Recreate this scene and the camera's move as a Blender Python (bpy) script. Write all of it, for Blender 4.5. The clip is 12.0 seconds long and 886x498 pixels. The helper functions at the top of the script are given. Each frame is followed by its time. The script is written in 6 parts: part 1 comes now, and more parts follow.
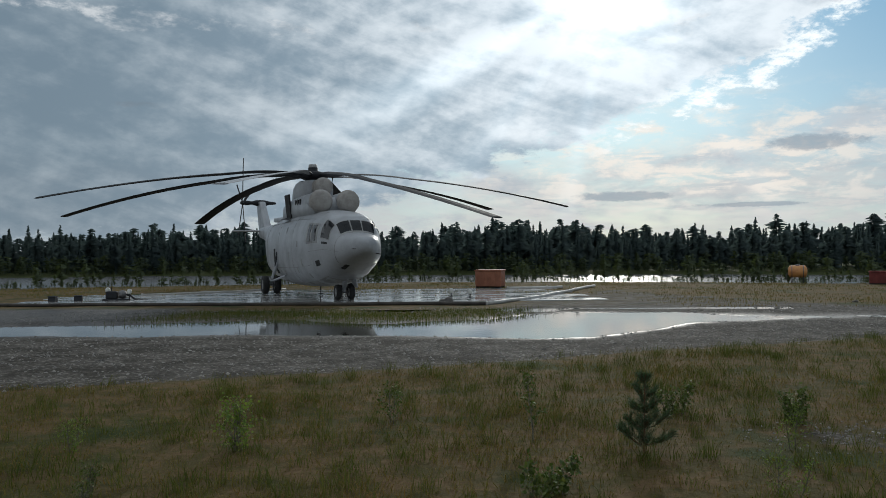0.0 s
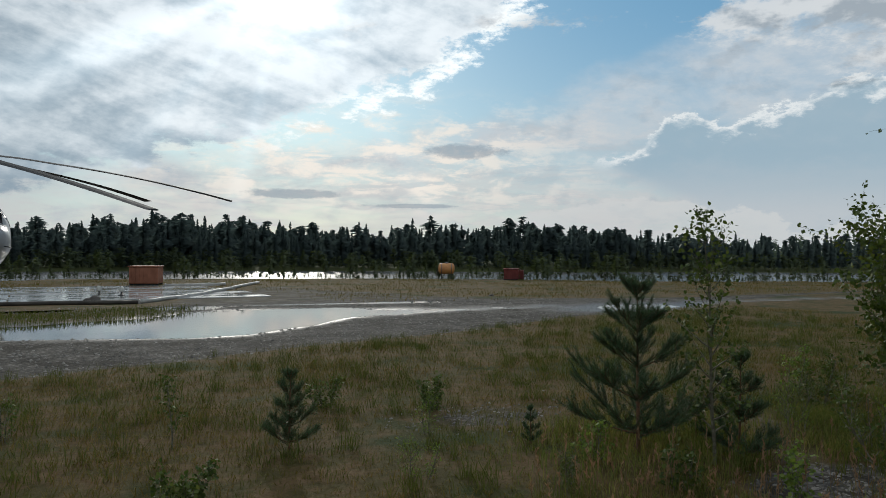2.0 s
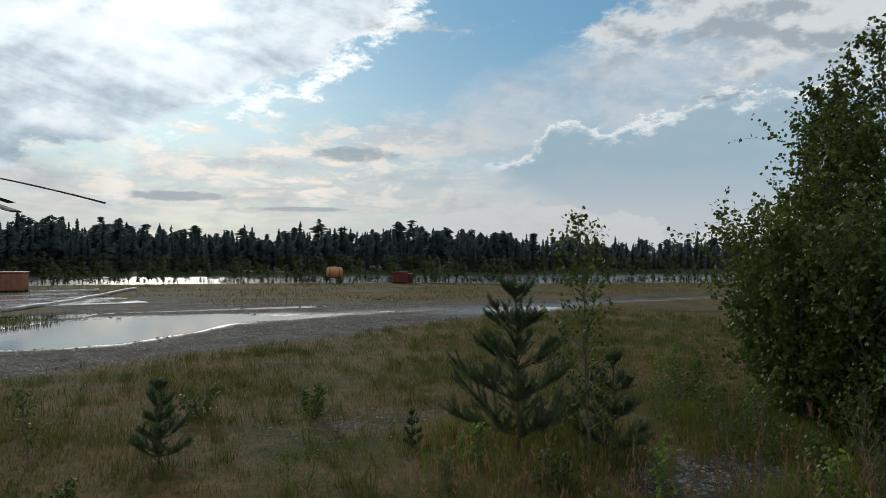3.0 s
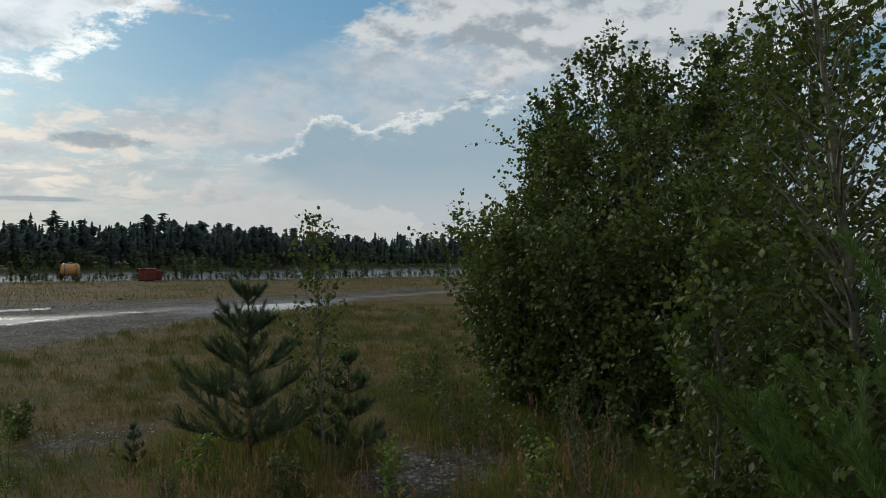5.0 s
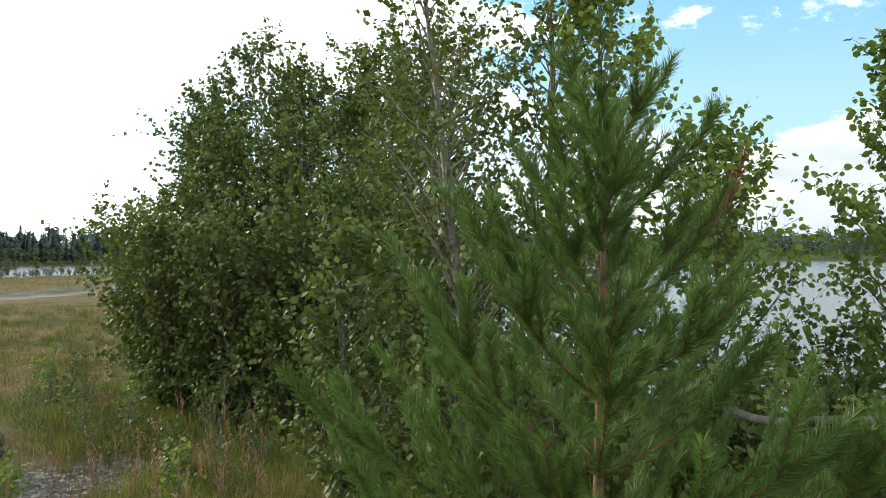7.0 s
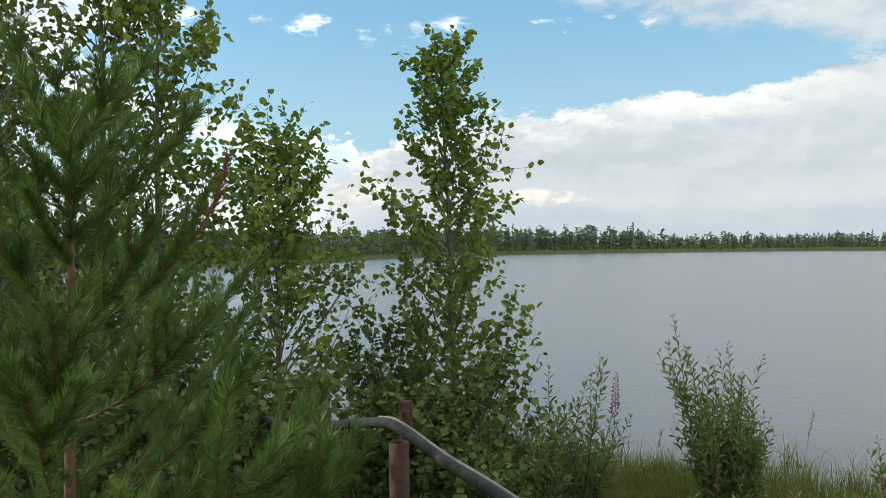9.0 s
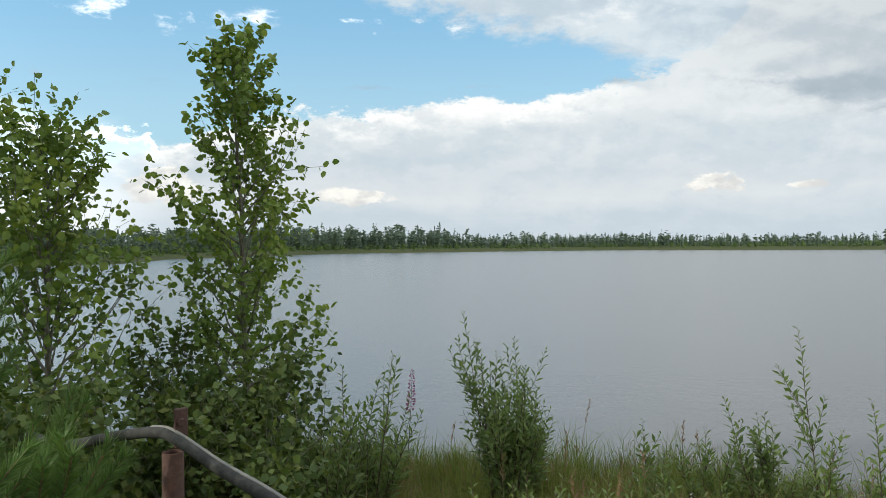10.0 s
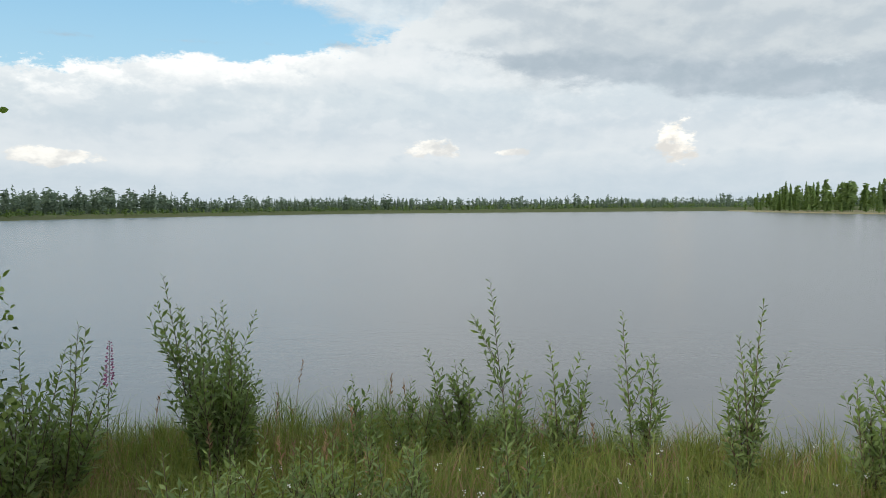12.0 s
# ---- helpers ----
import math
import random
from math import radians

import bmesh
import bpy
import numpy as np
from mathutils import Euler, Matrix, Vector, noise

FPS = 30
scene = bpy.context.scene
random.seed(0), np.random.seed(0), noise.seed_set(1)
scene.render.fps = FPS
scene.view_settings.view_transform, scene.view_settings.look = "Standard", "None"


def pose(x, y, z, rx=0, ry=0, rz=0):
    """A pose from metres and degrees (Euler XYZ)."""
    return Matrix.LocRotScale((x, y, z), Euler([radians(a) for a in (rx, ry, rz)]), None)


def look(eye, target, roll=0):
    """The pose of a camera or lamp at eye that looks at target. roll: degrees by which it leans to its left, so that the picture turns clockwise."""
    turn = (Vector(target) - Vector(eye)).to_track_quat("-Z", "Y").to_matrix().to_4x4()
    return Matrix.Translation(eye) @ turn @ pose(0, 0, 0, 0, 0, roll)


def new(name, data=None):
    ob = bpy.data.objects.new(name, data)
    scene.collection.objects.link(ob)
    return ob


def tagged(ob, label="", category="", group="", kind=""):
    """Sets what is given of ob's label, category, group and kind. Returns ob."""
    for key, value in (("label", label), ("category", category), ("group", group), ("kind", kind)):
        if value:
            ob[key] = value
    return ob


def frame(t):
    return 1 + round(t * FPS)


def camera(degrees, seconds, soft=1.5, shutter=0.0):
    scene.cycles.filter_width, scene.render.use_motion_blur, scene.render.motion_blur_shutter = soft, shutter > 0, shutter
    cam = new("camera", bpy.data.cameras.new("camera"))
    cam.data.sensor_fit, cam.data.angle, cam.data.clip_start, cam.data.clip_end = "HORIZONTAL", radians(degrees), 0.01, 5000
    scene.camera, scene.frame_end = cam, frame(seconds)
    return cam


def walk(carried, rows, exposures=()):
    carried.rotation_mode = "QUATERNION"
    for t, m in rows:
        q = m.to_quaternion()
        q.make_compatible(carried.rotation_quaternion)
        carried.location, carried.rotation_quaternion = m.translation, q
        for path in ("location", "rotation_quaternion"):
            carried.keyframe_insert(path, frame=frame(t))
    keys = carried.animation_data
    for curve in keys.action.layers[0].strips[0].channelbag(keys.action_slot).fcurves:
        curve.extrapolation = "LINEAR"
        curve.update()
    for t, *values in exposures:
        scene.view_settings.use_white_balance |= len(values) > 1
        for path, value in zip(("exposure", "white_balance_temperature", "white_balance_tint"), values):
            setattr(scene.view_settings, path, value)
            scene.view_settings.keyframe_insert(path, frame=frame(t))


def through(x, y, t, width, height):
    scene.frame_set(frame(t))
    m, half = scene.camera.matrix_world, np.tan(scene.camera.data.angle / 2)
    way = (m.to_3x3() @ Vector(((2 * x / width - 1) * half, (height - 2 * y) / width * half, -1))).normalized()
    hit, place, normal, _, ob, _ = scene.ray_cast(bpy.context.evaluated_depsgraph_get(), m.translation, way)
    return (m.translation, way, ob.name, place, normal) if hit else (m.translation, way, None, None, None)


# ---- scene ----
cam = camera(59.60, 12.0, soft=0.8)
PATH = [
    (0, look((0.001, 0.000, 2.403), (0.001, 10.000, 2.436), -0.41)),
    (0.5, look((0.073, 0.041, 2.402), (1.357, 9.958, 2.441), -0.01)),
    (1, look((0.138, 0.053, 2.401), (2.387, 9.797, 2.417), 0.25)),
    (1.5, look((0.218, 0.083, 2.388), (3.391, 9.566, 2.381), 0.19)),
    (2, look((0.278, 0.129, 2.388), (4.374, 9.251, 2.379), 0.41)),
    (2.5, look((0.326, 0.150, 2.387), (4.966, 9.008, 2.418), 0.45)),
    (2.7, look((0.355, 0.156, 2.384), (5.270, 8.865, 2.424), 0.34)),
    (4.3, look((0.749, 0.115, 2.467), (7.242, 7.720, 2.478), 0.46)),
    (4.5, look((0.770, 0.100, 2.468), (7.301, 7.673, 2.454), 0.45)),
    (5, look((0.761, 0.065, 2.464), (8.397, 6.523, 2.449), 0.25)),
    (5.5, look((0.702, 0.029, 2.468), (8.924, 5.721, 2.412), 0.06)),
    (6, look((0.665, -0.010, 2.464), (9.289, 5.052, 2.414), 0.20)),
    (6.5, look((0.671, -0.100, 2.465), (9.749, 4.093, 2.416), 0.11)),
    (7, look((0.803, -0.300, 2.475), (10.381, 2.573, 2.429), 0.35)),
    (7.2, look((0.869, -0.371, 2.476), (10.613, 1.876, 2.454), 0.62)),
    (8.8, look((1.085, -0.771, 2.509), (11.021, -1.902, 2.485), -0.57)),
    (9, look((1.093, -0.788, 2.507), (10.928, -2.596, 2.460), -0.55)),
    (9.5, look((1.079, -0.847, 2.508), (10.570, -3.993, 2.425), -0.46)),
    (10, look((1.067, -0.898, 2.509), (10.171, -5.037, 2.431), -0.41)),
    (10.5, look((1.061, -0.938, 2.505), (9.516, -6.275, 2.344), -0.37)),
    (11, look((1.059, -0.982, 2.493), (9.038, -7.004, 2.207), -0.28)),
    (11.5, look((1.048, -1.015, 2.484), (8.637, -7.509, 1.997), -0.29)),
    (12, look((1.029, -1.037, 2.476), (8.146, -8.038, 1.903), -0.58)),
]
EXPOSURES = [(0, -0.65, 6150, 7), (2.7, -0.65, 6250, 7), (4.4, -0.72, 6250, 7), (5.1, -0.75, 6350, 7), (5.6, 0.17, 6450, 7), (6.4, 0.55, 6600, 5), (7.1, 1.05, 6600, 5), (8.9, 0.6, 6500, 7), (12.0, 0.65, 6450, 7)]
walk(cam, PATH, EXPOSURES)

# ---- sky and sun ----
SUN_AZ, SUN_EL = 12.5, 19.0
world = bpy.data.worlds.new("sky")
scene.world = world
world.use_nodes = True


class Nodes:
    """Short hand for building a node tree."""

    def __init__(self, tree):
        self.tree = tree
        tree.nodes.clear()

    def add(self, kind, inputs=None, **props):
        n = self.tree.nodes.new(kind)
        for k, v in props.items():
            if k == "operation":
                n.operation = v
            elif k == "data_type":
                n.data_type = v
            elif k == "blend_type":
                n.blend_type = v
            elif k == "interpolation_type":
                n.interpolation_type = v
            elif k == "noise_dimensions":
                n.noise_dimensions = v
            elif k == "feature":
                n.feature = v
        for k, v in (inputs or {}).items():
            self.put(n.inputs[k], v)
        return n

    def put(self, socket, v):
        if isinstance(v, bpy.types.NodeSocket):
            self.tree.links.new(v, socket)
        else:
            socket.default_value = v

    def math(self, op, a, b=0.0, c=None):
        n = self.add("ShaderNodeMath", {0: a, 1: b}, operation=op)
        if c is not None:
            self.put(n.inputs[2], c)
        return n.outputs[0]

    def step(self, v, lo, hi, a=0.0, b=1.0):
        return self.add("ShaderNodeMapRange", {0: v, 1: lo, 2: hi, 3: a, 4: b}, interpolation_type="SMOOTHSTEP").outputs[0]

    def mix(self, f, a, b, blend="MIX"):
        n = self.add("ShaderNodeMix", data_type="RGBA", blend_type=blend)
        self.put(n.inputs[0], f)
        for s, v in ((n.inputs[6], a), (n.inputs[7], b)):
            self.put(s, v if isinstance(v, bpy.types.NodeSocket) else (*v[:3], 1.0))
        return n.outputs[2]

    def noise(self, vec, scale, detail=4.0, rough=0.55, distort=0.0):
        n = self.add("ShaderNodeTexNoise", {"Scale": scale, "Detail": detail, "Roughness": rough, "Distortion": distort})
        if vec is not None:
            self.put(n.inputs["Vector"], vec)
        return n.outputs[0]

    def ramp(self, v, stops):
        n = self.add("ShaderNodeValToRGB", {0: v})
        el = n.color_ramp.elements
        for i, (p, c) in enumerate(stops):
            e = el[i] if i < 2 else el.new(p)
            e.position = p
            c = c if isinstance(c, tuple) else (c, c, c)
            e.color = (*c, 1.0)
        return n.outputs[0]


def build_sky():
    N = Nodes(world.node_tree)
    d = N.add("ShaderNodeTexCoord").outputs["Generated"]
    sep = N.add("ShaderNodeSeparateXYZ", {0: d})
    x, y, z = sep.outputs
    az = N.math("MULTIPLY", N.math("ARCTAN2", x, y), 57.2958)
    el = N.math("MULTIPLY", N.math("ARCSINE", z), 57.2958)
    # the ramps run over azimuths from -60 to 180 degrees
    u = N.math("DIVIDE", N.math("ADD", az, 60.0), 240.0)

    def line(pairs):
        """A height in degrees that runs over the azimuth."""
        g = N.ramp(u, [((a + 60.0) / 240.0, h / 25.0) for a, h in pairs])
        return N.math("MULTIPLY", g, 25.0)

    zz = N.math("ADD", N.math("MAXIMUM", z, 0.0), 0.10)
    flat = N.add("ShaderNodeCombineXYZ", {0: N.math("DIVIDE", x, zz), 1: N.math("DIVIDE", y, zz), 2: 0.0}).outputs[0]
    stretched = N.add("ShaderNodeVectorMath", {0: d, 1: (1.0, 1.0, 2.2)}, operation="MULTIPLY").outputs[0]
    puff = N.math("SUBTRACT", N.noise(stretched, 9.0, 9.0, 0.6, 0.3), 0.5)
    fine = N.math("SUBTRACT", N.noise(stretched, 30.0, 9.0, 0.68), 0.5)
    broad = N.math("SUBTRACT", N.noise(stretched, 3.2, 5.0, 0.5, 0.4), 0.5)
    streak = N.noise(flat, 0.9, 9.0, 0.62, 0.9)
    streak2 = N.noise(flat, 2.6, 8.0, 0.6, 0.5)
    # heaped relief: the same billows seen again a little towards the light
    here = N.add("ShaderNodeCombineXYZ", {0: N.math("DIVIDE", az, 10.0), 1: N.math("DIVIDE", el, 6.0), 2: 0.0}).outputs[0]
    lightward = N.add("ShaderNodeVectorMath", {0: here, 1: (-0.05, 0.13, 0.0)}, operation="ADD").outputs[0]
    billow = N.noise(here, 2.3, 9.0, 0.58, 0.15)
    relief = N.math("SUBTRACT", billow, N.noise(lightward, 2.3, 9.0, 0.58, 0.15))
    swell = N.math("SUBTRACT", N.noise(here, 0.7, 6.0, 0.55, 0.3), N.noise(lightward, 0.7, 6.0, 0.55, 0.3))
    # long streaks that fall to the right
    fall = N.add("ShaderNodeCombineXYZ", {0: N.math("ADD", N.math("MULTIPLY", az, 0.030), N.math("MULTIPLY", el, -0.012)), 1: N.math("ADD", N.math("MULTIPLY", az, 0.055), N.math("MULTIPLY", el, 0.16)), 2: 3.0}).outputs[0]
    combed = N.noise(fall, 1.7, 8.0, 0.56, 0.35)

    sky = N.add("ShaderNodeTexSky")
    sky.sky_type = "NISHITA"
    sky.sun_disc = False
    sky.sun_elevation, sky.sun_rotation = radians(SUN_EL), radians(SUN_AZ)
    sky.dust_density, sky.air_density = 0.8, 1.2
    col = N.mix(1.0, sky.outputs[0], (0.105, 0.138, 0.175), "MULTIPLY")
    col = N.mix(0.75, col, N.mix(N.step(az, 40.0, 95.0), N.mix(N.step(el, 6.0, 18.0), (0.40, 0.62, 0.80), (0.20, 0.47, 0.72)), N.mix(N.step(el, 8.0, 18.0), (0.27, 0.41, 0.50), (0.17, 0.34, 0.48))))
    # angle to the sun
    s = Vector((math.sin(radians(SUN_AZ)) * math.cos(radians(SUN_EL)), math.cos(radians(SUN_AZ)) * math.cos(radians(SUN_EL)), math.sin(radians(SUN_EL))))
    dot = N.add("ShaderNodeVectorMath", {0: d, 1: s[:]}, operation="DOT_PRODUCT").outputs["Value"]
    off = N.math("MULTIPLY", N.math("ARCCOSINE", N.math("MINIMUM", dot, 1.0)), 57.2958)
    glow = N.step(off, 24.0, 0.0)
    core = N.math("POWER", N.step(off, 9.0, 0.0), 2.0)

    # thin veil of high cloud low over the horizon
    veil = N.math("MULTIPLY", N.step(N.math("SUBTRACT", line([(-60, 6), (0, 6), (16, 7.0), (24, 8.6), (32, 10.8), (40, 13.5), (48, 16.5), (55, 18.5), (75, 12), (95, 6), (120, 6), (150, 8), (180, 10)]), N.math("SUBTRACT", el, N.math("MULTIPLY", puff, 5.0))), -1.5, 2.0), N.math("MULTIPLY", N.step(streak, 0.30, 0.60, 0.45, 0.97), N.step(N.math("ADD", puff, fine), -0.22, 0.16, 0.7, 1.0)))
    veil_col = N.mix(N.step(el, 3.0, 12.0), (0.92, 0.89, 0.88), (0.90, 0.95, 1.0))
    veil_col = N.mix(N.step(N.math("ADD", relief, N.math("MULTIPLY", N.math("SUBTRACT", combed, 0.5), 0.35)), 0.03, -0.15, 0.0, 0.5), veil_col, (0.62, 0.69, 0.76))
    col = N.mix(veil, col, veil_col)
    peach = N.math("MULTIPLY", N.math("MULTIPLY", N.step(N.math("ADD", streak2, N.math("MULTIPLY", fine, 0.5)), 0.40, 0.58), N.step(N.math("ABSOLUTE", N.math("SUBTRACT", az, 18.0)), 22.0, 4.0)), N.step(N.math("ABSOLUTE", N.math("SUBTRACT", el, 6.5)), 5.5, 1.5))
    col = N.mix(N.math("MULTIPLY", peach, N.step(relief, -0.08, 0.06, 0.25, 0.9)), col, (1.45, 1.28, 1.12))
    # thin grey lenses of cloud in front of the bright veil
    for ca, ce, ra, re in ((26.5, 7.1, 3.6, 0.55), (13.0, 3.9, 4.4, 0.35), (21.5, 3.1, 3.4, 0.18)):
        lens = N.math("ADD", N.math("POWER", N.math("DIVIDE", N.math("SUBTRACT", az, ca), ra), 2.0), N.math("POWER", N.math("DIVIDE", N.math("SUBTRACT", el, ce), re), 2.0))
        lens = N.step(N.math("ADD", lens, N.math("ADD", N.math("MULTIPLY", puff, 3.0), N.math("MULTIPLY", fine, 3.0))), 1.2, 0.3)
        col = N.mix(N.math("MULTIPLY", lens, 0.7), col, (0.47, 0.53, 0.60))

    # grey sheet of cloud on the side of the sun
    e1 = N.math("SUBTRACT", el, line([(-60, 0), (-20, 0.5), (-8, 3), (2, 6), (10, 8), (16, 10.0), (22, 12.0), (26, 14.5), (31, 19), (36, 25), (60, 25), (180, 25)]))
    sheet = N.step(N.math("ADD", e1, N.math("ADD", N.math("MULTIPLY", puff, 5.0), N.math("MULTIPLY", fine, 6.0))), -0.6, 0.9)
    side = N.math("SUBTRACT", 1.0, N.step(az, 31.0, 36.0))
    sheet = N.math("MULTIPLY", sheet, side)
    toward = N.math("MULTIPLY", N.math("MULTIPLY", N.step(az, -18.0, 4.0), N.step(el, 6.0, 13.0)), 0.20)
    lit = N.math("ADD", N.math("ADD", combed, N.math("MULTIPLY", relief, 0.8)), N.math("ADD", N.math("MULTIPLY", swell, 0.9), toward))
    lit = N.step(N.math("ADD", lit, N.math("MULTIPLY", fine, 0.2)), 0.32, 0.92)
    grey = N.mix(N.step(az, -30.0, 16.0), (0.29, 0.37, 0.44), (0.55, 0.68, 0.79))
    bright = N.mix(N.step(az, -30.0, 6.0), (0.58, 0.65, 0.70), (1.45, 1.48, 1.50))
    sheet_col = N.mix(N.math("MULTIPLY", lit, 0.9), grey, bright)
    col = N.mix(N.math("MULTIPLY", sheet, 0.95), col, sheet_col)
    rim = N.math("MULTIPLY", N.step(N.math("ABSOLUTE", N.math("ADD", e1, N.math("ADD", N.math("MULTIPLY", puff, 5.0), N.math("MULTIPLY", fine, 6.0)))), 1.6, 0.2), N.math("MULTIPLY", side, N.step(az, 8.0, 17.0)))
    col = N.mix(N.math("MULTIPLY", N.math("MULTIPLY", rim, N.step(N.math("ADD", puff, fine), -0.16, 0.10)), 0.9), col, (1.7, 1.7, 1.65))

    # heap of cloud with a bright upper edge
    b1 = N.math("SUBTRACT", line([(-60, 0), (33.5, 0), (34.5, 6.3), (37, 7.4), (39, 7.8), (40, 9.6), (42.5, 9.9), (43.5, 8.7), (47, 9.6), (52, 11.2), (58, 11.5), (66, 12.0), (74, 11.0), (80, 9.5), (88, 7.5), (94, 8.0), (97, 0), (180, 0)]), el)
    b1 = N.math("ADD", b1, N.math("ADD", N.math("MULTIPLY", puff, 2.6), N.math("MULTIPLY", fine, 4.0)))
    bank = N.math("MULTIPLY", N.step(b1, 0.0, 0.4), N.step(N.math("SUBTRACT", az, N.math("MULTIPLY", N.math("MAXIMUM", N.math("SUBTRACT", 6.5, el), 0.0), 2.2)), 33.0, 37.0))
    body = N.mix(N.step(el, 1.5, 7.0), (0.82, 0.85, 0.88), (0.52, 0.69, 0.81))
    body = N.mix(N.step(N.math("ADD", relief, swell), -0.06, 0.2, 0.0, 0.35), body, (0.66, 0.76, 0.84))
    col = N.mix(N.math("MULTIPLY", bank, 0.92), col, body)
    edge = N.math("MULTIPLY", bank, N.math("MULTIPLY", N.step(b1, 1.3, 0.25), N.step(el, 4.5, 6.5)))
    col = N.mix(N.math("MULTIPLY", edge, N.step(relief, -0.12, 0.02, 0.35, 0.95)), col, (1.3, 1.3, 1.28))
    # white heap higher up
    w1 = N.math("SUBTRACT", line([(-60, 0), (40, 0), (45, 2.0), (52, 4.0), (60, 5.0), (70, 4.5), (78, 2.0), (84, 0), (180, 0)]), N.math("ABSOLUTE", N.math("SUBTRACT", el, 16.0)))
    w1 = N.math("ADD", w1, N.math("ADD", N.math("MULTIPLY", puff, 9.0), N.math("MULTIPLY", fine, 6.0)))
    col = N.mix(N.math("MULTIPLY", N.step(w1, 0.0, 2.0), 0.9), col, N.mix(N.step(N.math("ADD", N.math("ADD", relief, swell), N.math("MULTIPLY", broad, 0.4)), -0.16, 0.06), (0.56, 0.62, 0.68), (1.1, 1.1, 1.1)))
    # a row of small heaps low over the forest
    low = N.math("SUBTRACT", line([(-60, 0), (27, 0), (30, 2.6), (36, 3.4), (41, 3.6), (45, 2.8), (50, 2.4), (56, 3.0), (62, 2.6), (70, 0), (180, 0)]), el)
    low = N.math("ADD", low, N.math("ADD", N.math("MULTIPLY", puff, 4.5), N.math("MULTIPLY", fine, 3.0)))
    heaps = N.step(low, 0.0, 0.5)
    col = N.mix(N.math("MULTIPLY", heaps, N.step(low, 3.4, 0.4, 0.25, 0.75)), col, (0.98, 0.97, 0.95))

    # long heaped bank over the lake
    b2 = N.math("SUBTRACT", line([(-60, 0), (78, 0), (88, 5.0), (97, 8.0), (103, 9.8), (112, 10.3), (122, 10.5), (129, 11.5), (135, 15.0), (142, 25), (180, 25)]), el)
    b2 = N.math("ADD", b2, N.math("ADD", N.math("MULTIPLY", puff, 3.6), N.math("MULTIPLY", fine, 3.2)))
    bank2 = N.math("MULTIPLY", N.step(b2, 0.0, 0.7), N.step(az, 84.0, 97.0))
    banded = N.math("DIVIDE", N.math("ADD", el, N.math("ADD", N.math("MULTIPLY", puff, 3.0), N.math("MULTIPLY", broad, 3.0))), 14.0)
    body2 = N.ramp(banded, [(0.02, (0.37, 0.42, 0.47)), (0.16, (0.39, 0.435, 0.48)), (0.26, (0.475, 0.50, 0.525)), (0.40, (0.405, 0.445, 0.485)), (0.56, (0.45, 0.485, 0.515)), (0.72, (0.53, 0.545, 0.56))])
    body2 = N.mix(N.math("MULTIPLY", N.step(N.math("ADD", N.math("ADD", relief, swell), N.math("MULTIPLY", N.math("SUBTRACT", combed, 0.5), 0.3)), -0.06, 0.15), N.step(el, 3.0, 9.0, 0.10, 0.60)), body2, (0.575, 0.58, 0.59))
    body2 = N.mix(N.step(N.math("ADD", relief, swell), -0.04, -0.20, 0.0, 0.35), body2, (0.36, 0.41, 0.46))
    col = N.mix(N.math("MULTIPLY", bank2, 0.96), col, body2)
    col = N.mix(N.math("MULTIPLY", N.math("MULTIPLY", N.math("MULTIPLY", bank2, N.step(b2, 2.6, 0.4)), N.step(az, 132.0, 122.0)), N.step(relief, -0.10, 0.05, 0.25, 0.85)), col, (0.73, 0.715, 0.70))
    # sheet over the right of the lake
    u1 = N.math("SUBTRACT", el, line([(-60, 25), (99, 25), (104, 19.0), (110, 16.5), (118, 14.5), (126, 13.0), (132, 11.0), (140, 8.0), (180, 6.0)]))
    u1 = N.math("ADD", u1, N.math("ADD", N.math("MULTIPLY", puff, 6.0), N.math("MULTIPLY", fine, 4.0)))
    col = N.mix(N.math("MULTIPLY", N.step(u1, 0.0, 2.2), 0.85), col, N.mix(N.step(N.math("ADD", N.math("ADD", combed, swell), relief), 0.30, 0.72), N.mix(N.step(az, 128.0, 146.0), (0.40, 0.44, 0.48), (0.32, 0.36, 0.40)), N.mix(N.step(az, 128.0, 150.0), (0.53, 0.55, 0.565), (0.40, 0.43, 0.455))))
    # grey slab of cloud
    g1 = N.math("SUBTRACT", line([(-60, 0), (132, 0), (138, 0.9), (146, 1.6), (156, 1.7), (170, 2.2), (180, 2.5)]), N.math("ABSOLUTE", N.math("SUBTRACT", el, line([(-60, 10), (132, 11.5), (142, 10.0), (155, 8.3), (180, 7.5)]))))
    g1 = N.math("ADD", g1, N.math("ADD", N.math("MULTIPLY", puff, 3.5), N.math("MULTIPLY", fine, 1.0)))
    col = N.mix(N.math("MULTIPLY", N.step(g1, 0.0, 0.9), 0.85), col, N.mix(N.step(N.math("ADD", relief, swell), -0.16, 0.16), (0.275, 0.32, 0.365), (0.325, 0.365, 0.41)))
    # small sunlit heaps low over the lake
    for ca, ce, ra, re in ((151.3, 4.25, 1.7, 1.45), (134.0, 4.1, 2.2, 0.7), (139.5, 3.8, 1.6, 0.3), (108.0, 3.4, 3.0, 0.6), (94.5, 4.0, 2.6, 1.4)):
        q = N.math("ADD", N.math("POWER", N.math("DIVIDE", N.math("SUBTRACT", az, ca), ra), 2.0), N.math("POWER", N.math("DIVIDE", N.math("SUBTRACT", el, ce), re), 2.0))
        m = N.step(N.math("ADD", q, N.math("ADD", N.math("MULTIPLY", fine, 5.0), N.math("MULTIPLY", puff, 3.0))), 1.1, 0.3)
